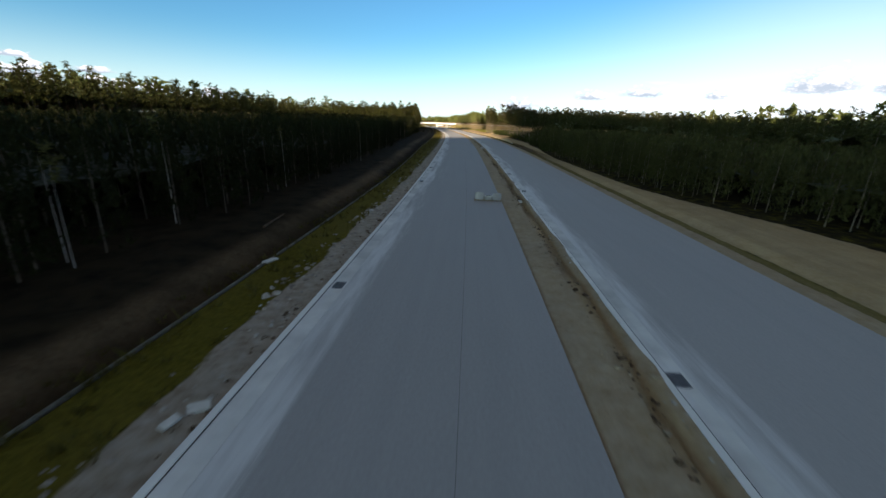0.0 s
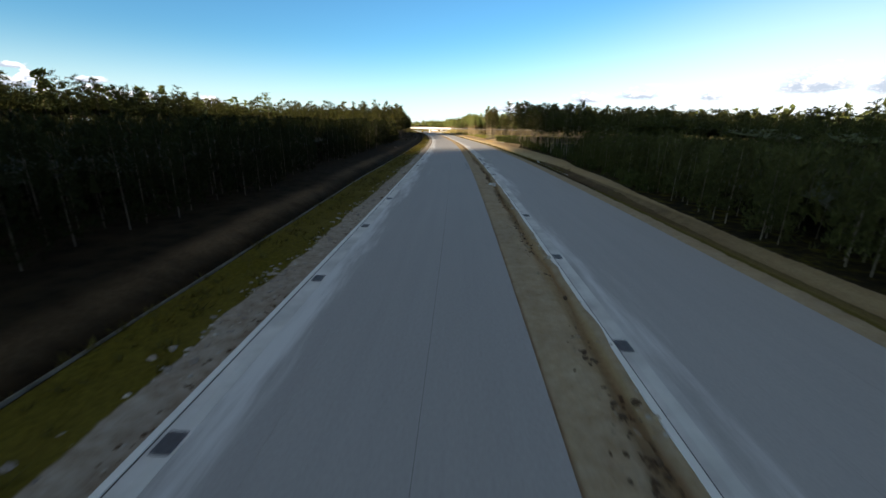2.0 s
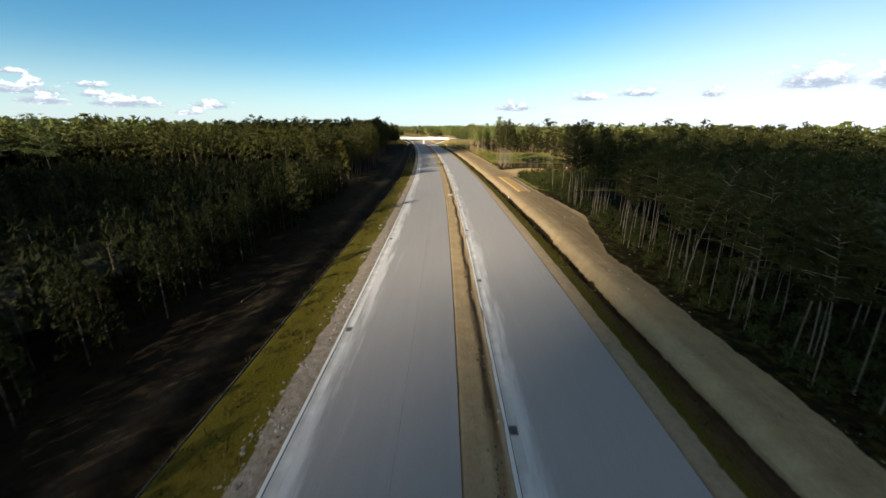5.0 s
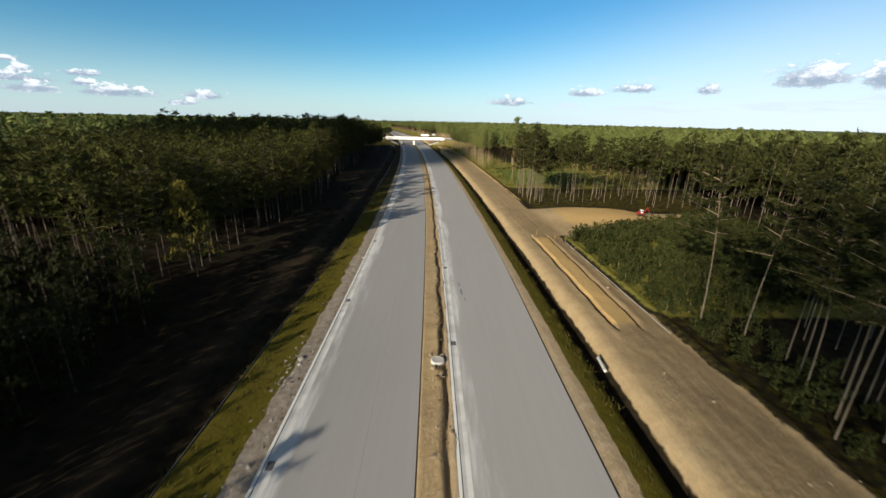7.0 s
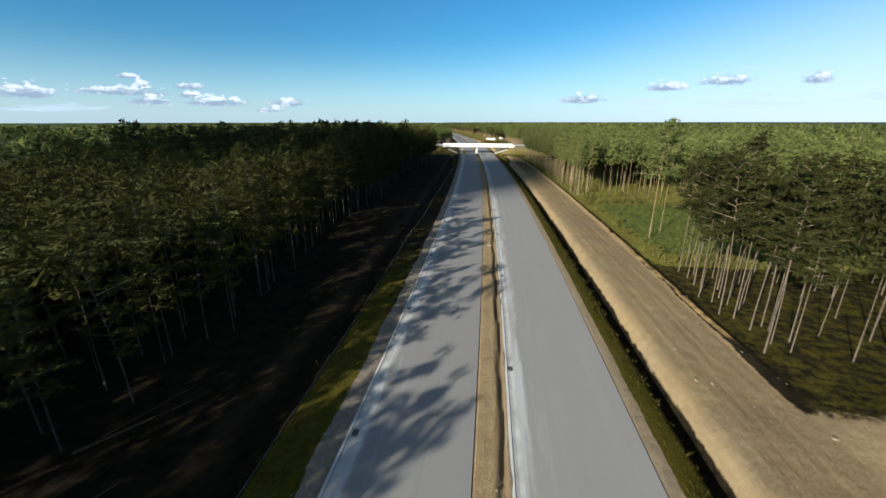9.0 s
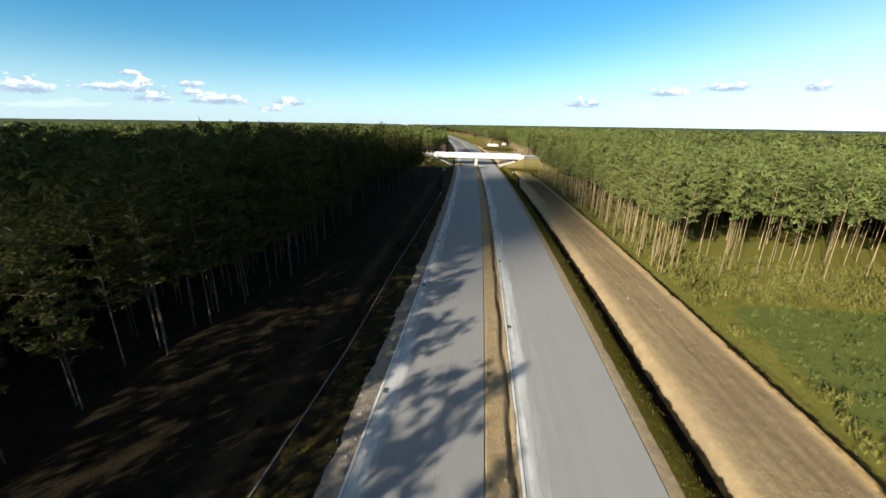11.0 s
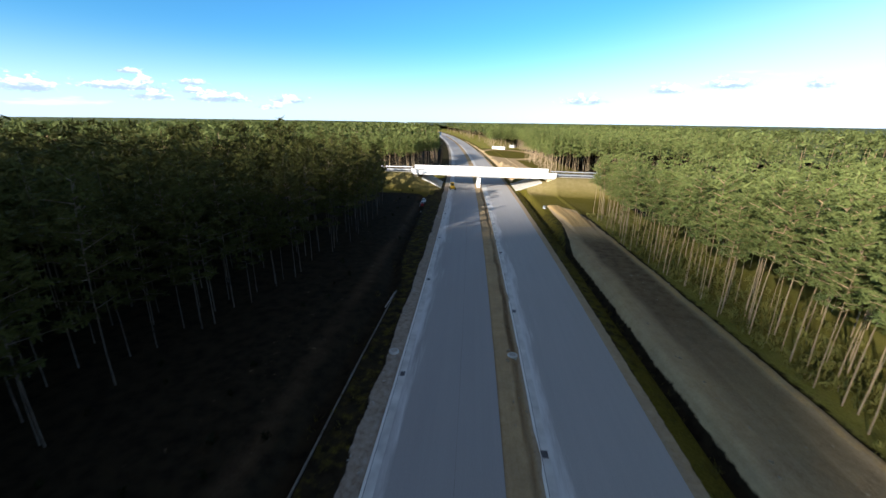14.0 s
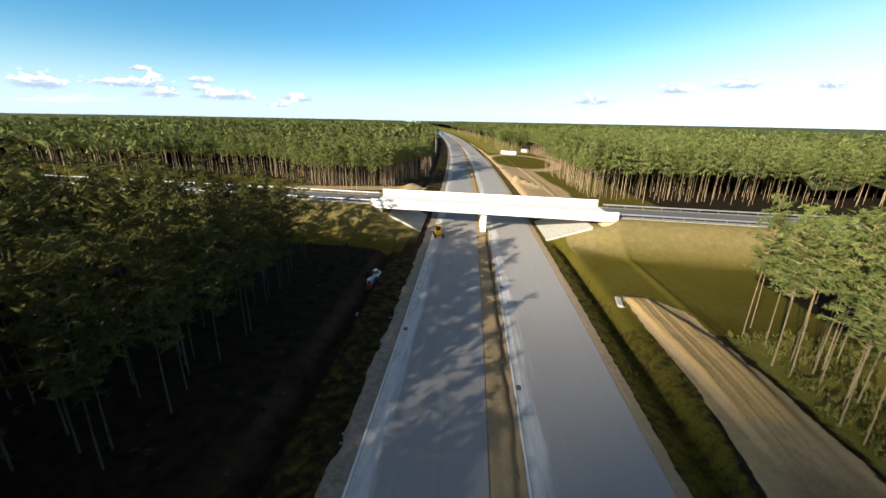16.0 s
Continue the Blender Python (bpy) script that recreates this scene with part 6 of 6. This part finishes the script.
def pale_edging():
    """A low pale edging between the haul road and the thicket."""
    root = tagged(new("pale_edging"), "thin pale edging curving round the green thicket", "edging", kind="structure")
    ss = np.concatenate([np.arange(322.0, 357.0, 2.5), [357.5, 359.3, 360.6, 361.4]])
    nn = np.concatenate([np.full(14, 27.2), [27.5, 28.4, 29.6, 31.2]])
    for i in range(len(ss) - 1):
        bm = bmesh.new()
        a, b = (Vector(xyz(ss[j], nn[j], float(ground_height(ss[j], nn[j])) + 0.05)) for j in (i, i + 1))
        rod(bm, a, b, 0.055, 0.055, 6)
        part("edging_piece", bm, M_GREY, root)


pale_edging()

# ---------------------------------------------------------------- building materials left on the road
RINGS_S = 84.7
M_WOOD = plain("pallet_wood", (0.32, 0.25, 0.16), 0.85, 0, 0.25, 8)


def pallet(s, n, turn):
    """A wooden pallet: top boards on three runners."""
    root = tagged(new("pallet"), "weathered wooden pallet lying on the carriageway", "pallet", "pallets on the carriageway")
    for i in range(6):
        bm = bmesh.new()
        y = -0.5 + i * 0.2
        box(bm, -0.42, 0.42, y - 0.065, y + 0.065, 0.1, 0.125)
        part("pallet_board", bm, M_WOOD, root)
    for x in (-0.36, 0.0, 0.36):
        bm = bmesh.new()
        box(bm, x - 0.05, x + 0.05, -0.57, 0.57, 0.0, 0.1)
        part("pallet_runner", bm, M_WOOD, root)
    for y in (-0.56, 0.56):
        bm = bmesh.new()
        box(bm, -0.42, 0.42, y - 0.04, y + 0.04, 0.126, 0.146)
        part("edge_board", bm, M_WOOD, root)
    root.matrix_basis = at(s, n, 0.0, turn)


def shaft_ring(s, n, r, h, z, label):
    """A hollow concrete ring with a rebate round its upper rim."""
    bm = bmesh.new()
    sides = 28
    rings = [(r, 0.0), (r, h * 0.84), (r * 0.93, h * 0.86), (r * 0.93, h), (r * 0.78, h), (r * 0.78, 0.0)]
    loops = [[bm.verts.new((q * math.cos(i * math.tau / sides), q * math.sin(i * math.tau / sides), zz)) for i in range(sides)] for q, zz in rings]
    for k in range(len(loops)):
        for i in range(sides):
            j = (i + 1) % sides
            m = (k + 1) % len(loops)
            bm.faces.new((loops[k][i], loops[k][j], loops[m][j], loops[m][i]))
    ob = tagged(part("concrete_ring", bm, M_GREY), label, "shaft ring", "shaft rings on pallets")
    ob.matrix_basis = at(s, n, z, 0)


def cover_stack(s, n, z):
    """Cast frames and covers for shafts, stacked."""
    root = tagged(new("manhole_cover_stack"), "stack of round manhole frames and grates on a pallet", "manhole cover")
    for i in range(3):
        bm = bmesh.new()
        lathe(bm, [(0.42, i * 0.13), (0.42, i * 0.13 + 0.11), (0.34, i * 0.13 + 0.12)], 24)
        part("cover_frame", bm, M_GREY if i < 2 else M_RING, root)
    for i in range(5):
        bm = bmesh.new()
        y = -0.2 + i * 0.1
        box(bm, -0.24, 0.24, y - 0.02, y + 0.02, 0.37, 0.4)
        part("grate_bar", bm, M_IRON, root)
    root.matrix_basis = at(s, n, z, 10)


for n in (-2.3, -1.4, -0.5):
    pallet(RINGS_S, n, 3 * n)
shaft_ring(RINGS_S, -2.3, 0.46, 0.66, 0.126, "pale concrete shaft ring standing on a pallet")
cover_stack(RINGS_S, -1.4, 0.126)
shaft_ring(RINGS_S, -0.5, 0.46, 0.62, 0.126, "pale concrete shaft ring beside the median on a pallet")

# ---------------------------------------------------------------- machines
M_RED = plain("red_paint", (0.3, 0.025, 0.02), 0.4, 0, 0.1)
M_CAB = plain("white_paint", (0.75, 0.75, 0.73), 0.4, 0, 0.06)
M_YPAINT = plain("yellow_paint", (0.7, 0.42, 0.02), 0.4, 0, 0.1)
M_TYRE = plain("tyre_rubber", (0.025, 0.025, 0.027), 0.85)
M_GLASS = Mat("cab_glass", 0.08).colour((0.03, 0.04, 0.045)).m


def wheel(root, x, y, r, w):
    bm = bmesh.new()
    rod(bm, (x - w / 2, y, r), (x + w / 2, y, r), r, r, 18)
    bmesh.ops.bevel(bm, geom=[e for e in bm.edges if len(e.link_faces) == 2 and e.calc_face_angle(0) > 1.0], offset=r * 0.14, segments=2, affect="EDGES")
    tyre = part("wheel", bm, M_TYRE, root)
    bm = bmesh.new()
    o = 0.03 if x > 0 else -0.03
    rod(bm, (x + o - w / 2, y, r), (x + o + w / 2, y, r), r * 0.52, r * 0.52, 14)
    part("rim", bm, M_CAB, tyre)


def machine(name, s, n, turn, paint, label, category, long=3.2, wide=1.5, cab_h=2.5, tool="bucket", tracks=False, cab_mat=None, size=1.0):
    """A small building machine: chassis, engine hood, cab with windows, running gear, tool."""
    root = tagged(new(name), label, category)
    if tracks:
        for x in (-wide / 2 + 0.2, wide / 2 - 0.2):
            bm = bmesh.new()
            box(bm, x - 0.2, x + 0.2, -long * 0.45, long * 0.45, 0.0, 0.55, 0.16)
            part("track", bm, M_TYRE, root)
        base = 0.6
    else:
        for x in (-wide / 2, wide / 2):
            for y in (-long * 0.32, long * 0.32):
                wheel(root, x, y, 0.45, 0.34)
        base = 0.5
    bm = bmesh.new()
    box(bm, -wide / 2 + 0.16, wide / 2 - 0.16, -long / 2, long / 2, base, base + 0.42, 0.08)
    part("chassis", bm, paint, root)
    bm = bmesh.new()
    box(bm, -wide / 2 + 0.2, wide / 2 - 0.2, -long / 2 + 0.05, -0.25, base + 0.4, base + 1.0, 0.12)
    part("hood", bm, paint, root)
    bm = bmesh.new()
    box(bm, -wide / 2 + 0.22, wide / 2 - 0.22, -0.25, long * 0.22 + 0.2, base + 0.4, cab_h, 0.1)
    cab = part("cab", bm, cab_mat or M_CAB, root, "white driver's cab")
    x1, y0, y1 = wide / 2 - 0.22, -0.25, long * 0.22 + 0.2
    for q in ((-x1 - 0.01, -x1 + 0.02, y0 + 0.15, y1 - 0.15), (x1 - 0.02, x1 + 0.01, y0 + 0.15, y1 - 0.15), (-x1 + 0.14, x1 - 0.14, y0 - 0.01, y0 + 0.02), (-x1 + 0.14, x1 - 0.14, y1 - 0.02, y1 + 0.01)):
        bm = bmesh.new()
        box(bm, *q, base + 0.95, cab_h - 0.22)
        part("window", bm, M_GLASS, cab)
    if tool == "bucket":
        for x in (-wide * 0.3, wide * 0.3):
            bm = bmesh.new()
            rod(bm, (x, long * 0.3, base + 0.6), (x, long * 0.5 + 0.7, 0.5), 0.08, 0.07)
            part("lift_arm", bm, paint, root)
        bm = bmesh.new()
        box(bm, -wide / 2, wide / 2, long * 0.5 + 0.6, long * 0.5 + 1.15, 0.05, 0.7, 0.1)
        part("bucket", bm, M_IRON, root)
    elif tool == "arm":
        bm = bmesh.new()
        rod(bm, (0.3, long * 0.35, base + 0.6), (0.3, long * 0.5 + 1.1, 3.0), 0.16, 0.12)
        part("boom", bm, paint, root)
        bm = bmesh.new()
        rod(bm, (0.3, long * 0.5 + 1.1, 3.0), (0.3, long * 0.5 + 2.1, 1.1), 0.12, 0.09)
        part("dipper", bm, paint, root)
        bm = bmesh.new()
        box(bm, 0.05, 0.55, long * 0.5 + 1.8, long * 0.5 + 2.4, 0.55, 1.15, 0.12)
        part("bucket", bm, M_IRON, root)
    else:
        bm = bmesh.new()
        rod(bm, (-wide / 2 + 0.1, long * 0.5 + 0.25, 0.48), (wide / 2 - 0.1, long * 0.5 + 0.25, 0.48), 0.48, 0.48, 22)
        part("roller_drum", bm, M_STEEL, root)
    root.matrix_basis = at(s, n, float(ground_height(s, n)) if n < -10 or n > 13.5 else 0.0, turn) @ Matrix.Scale(size, 4)


machine("wheel_loader", 660.5, -8.6, 12, M_YPAINT, "yellow wheel loader standing on the carriageway below the bridge", "loader", 3.4, 1.7, 2.6, "bucket", cab_mat=M_YPAINT)
machine("road_roller", 633.5, -17.4, 10, M_RED, "small red roller with a white cab on the dark verge", "roller", 2.6, 1.3, 2.2, "drum", size=0.8)
machine("road_roller", 637.4, -17.2, 160, M_CAB, "small white roller parked behind the red one", "roller", 2.6, 1.3, 2.2, "drum", size=0.8)
machine("mini_excavator", 378.5, 54.0, -80, M_RED, "red tracked excavator with a white cab beside the sand clearing", "excavator", 2.4, 1.5, 2.2, "arm", True, size=0.72)

# ---------------------------------------------------------------- crossing road and what lies behind it


def guard_rail(n0, n1, off):
    root = tagged(new("guard_rail"), "galvanised steel guard rail along the crossing road", "guard rail", "guard rails of the crossing road")
    part("rail", across("rail", n0, n1, [(off - 0.04, 5.85), (off + 0.04, 5.85), (off + 0.06, 5.98), (off + 0.04, 6.15), (off - 0.04, 6.15)], M_STEEL, 6), M_STEEL, root)
    for q in np.arange(min(n0, n1) + 1, max(n0, n1), 4.0):
        bm = across("post", q - 0.05, q + 0.05, [(off + 0.06, 4.9), (off + 0.14, 4.9), (off + 0.14, 6.05), (off + 0.06, 6.05)], M_STEEL)
        part("post", bm, M_STEEL, root)


for lo, hi in ((-150, BRIDGE_L - 1), (BRIDGE_R + 1, 150)):
    for off in (-5.0, 5.0):
        guard_rail(lo, hi, off)

M_SHOULDER = plain("shoulder_gravel", (0.36, 0.33, 0.27), 0.9, 0, 0.25, 1.0)
for lo, hi in ((-300, BRIDGE_L - 0.6), (BRIDGE_R + 0.6, 300)):
    for a, b in ((-5.6, -4.3), (4.3, 5.6)):
        tagged(part("gravel_shoulder", across("gravel_shoulder", lo, hi, [(a, 5.26), (b, 5.26), (b, 5.0), (a, 5.0)], M_RING, 8), M_SHOULDER), "pale gravel shoulder of the crossing road", "shoulder", kind="structure")


def container(s, n, turn, label):
    root = tagged(new("site_container"), label, "container", "site containers")
    bm = bmesh.new()
    box(bm, -1.25, 1.25, -3.0, 3.0, 0.1, 2.6, 0.05)
    part("shell", bm, M_CAB, root)
    for y in (-1.5, 1.5):
        bm = bmesh.new()
        box(bm, -1.27, -1.24, y - 0.5, y + 0.5, 1.1, 2.0)
        part("window", bm, M_GLASS, root)
    bm = bmesh.new()
    box(bm, -1.3, 1.3, -3.05, 3.05, 2.6, 2.7, 0.03)
    part("roof", bm, M_GREY, root)
    root.matrix_basis = at(s, n, float(ground_height(s, n)), turn)


container(893, 33, 60, "white site container on the sandy yard")
container(889, 38.5, 62, "white site container beside another one")
container(915, 53, 40, "white site container near the forest")

M_BLUE = plain("blue_sign", (0.02, 0.16, 0.5), 0.4, 0, 0.05)
_sg = tagged(new("motorway_sign"), "blue motorway sign on two steel posts", "sign")
for x in (-3.2, 3.2):
    bm = bmesh.new()
    rod(bm, (x, 0.12, -1), (x, 0.12, 7.6), 0.14)
    part("post", bm, M_STEEL, _sg)
bm = bmesh.new()
box(bm, -4.2, 4.2, -0.05, 0.05, 3.0, 7.8, 0.03)
part("panel", bm, M_BLUE, _sg)
for z, w in ((6.6, 2.6), (5.4, 1.8), (4.2, 2.2)):
    bm = bmesh.new()
    box(bm, -w, w, -0.075, -0.055, z - 0.2, z + 0.2)
    part("lettering_bar", bm, M_CAB, _sg)
_sg.matrix_basis = at(1180, -13.5, 0.0)

# stakes at the dug strip
for s, n in ((361, 22.7), (357.5, 25.4)):
    bm = bmesh.new()
    rod(bm, (0, 0, -0.2), (0.03, 0, 1.1), 0.03, 0.025, 6)
    ob = tagged(part("survey_stake", bm, M_YPAINT), "orange survey stake in the sand", "stake", "survey stakes")
    ob.matrix_basis = at(s, n, float(ground_height(s, n)))
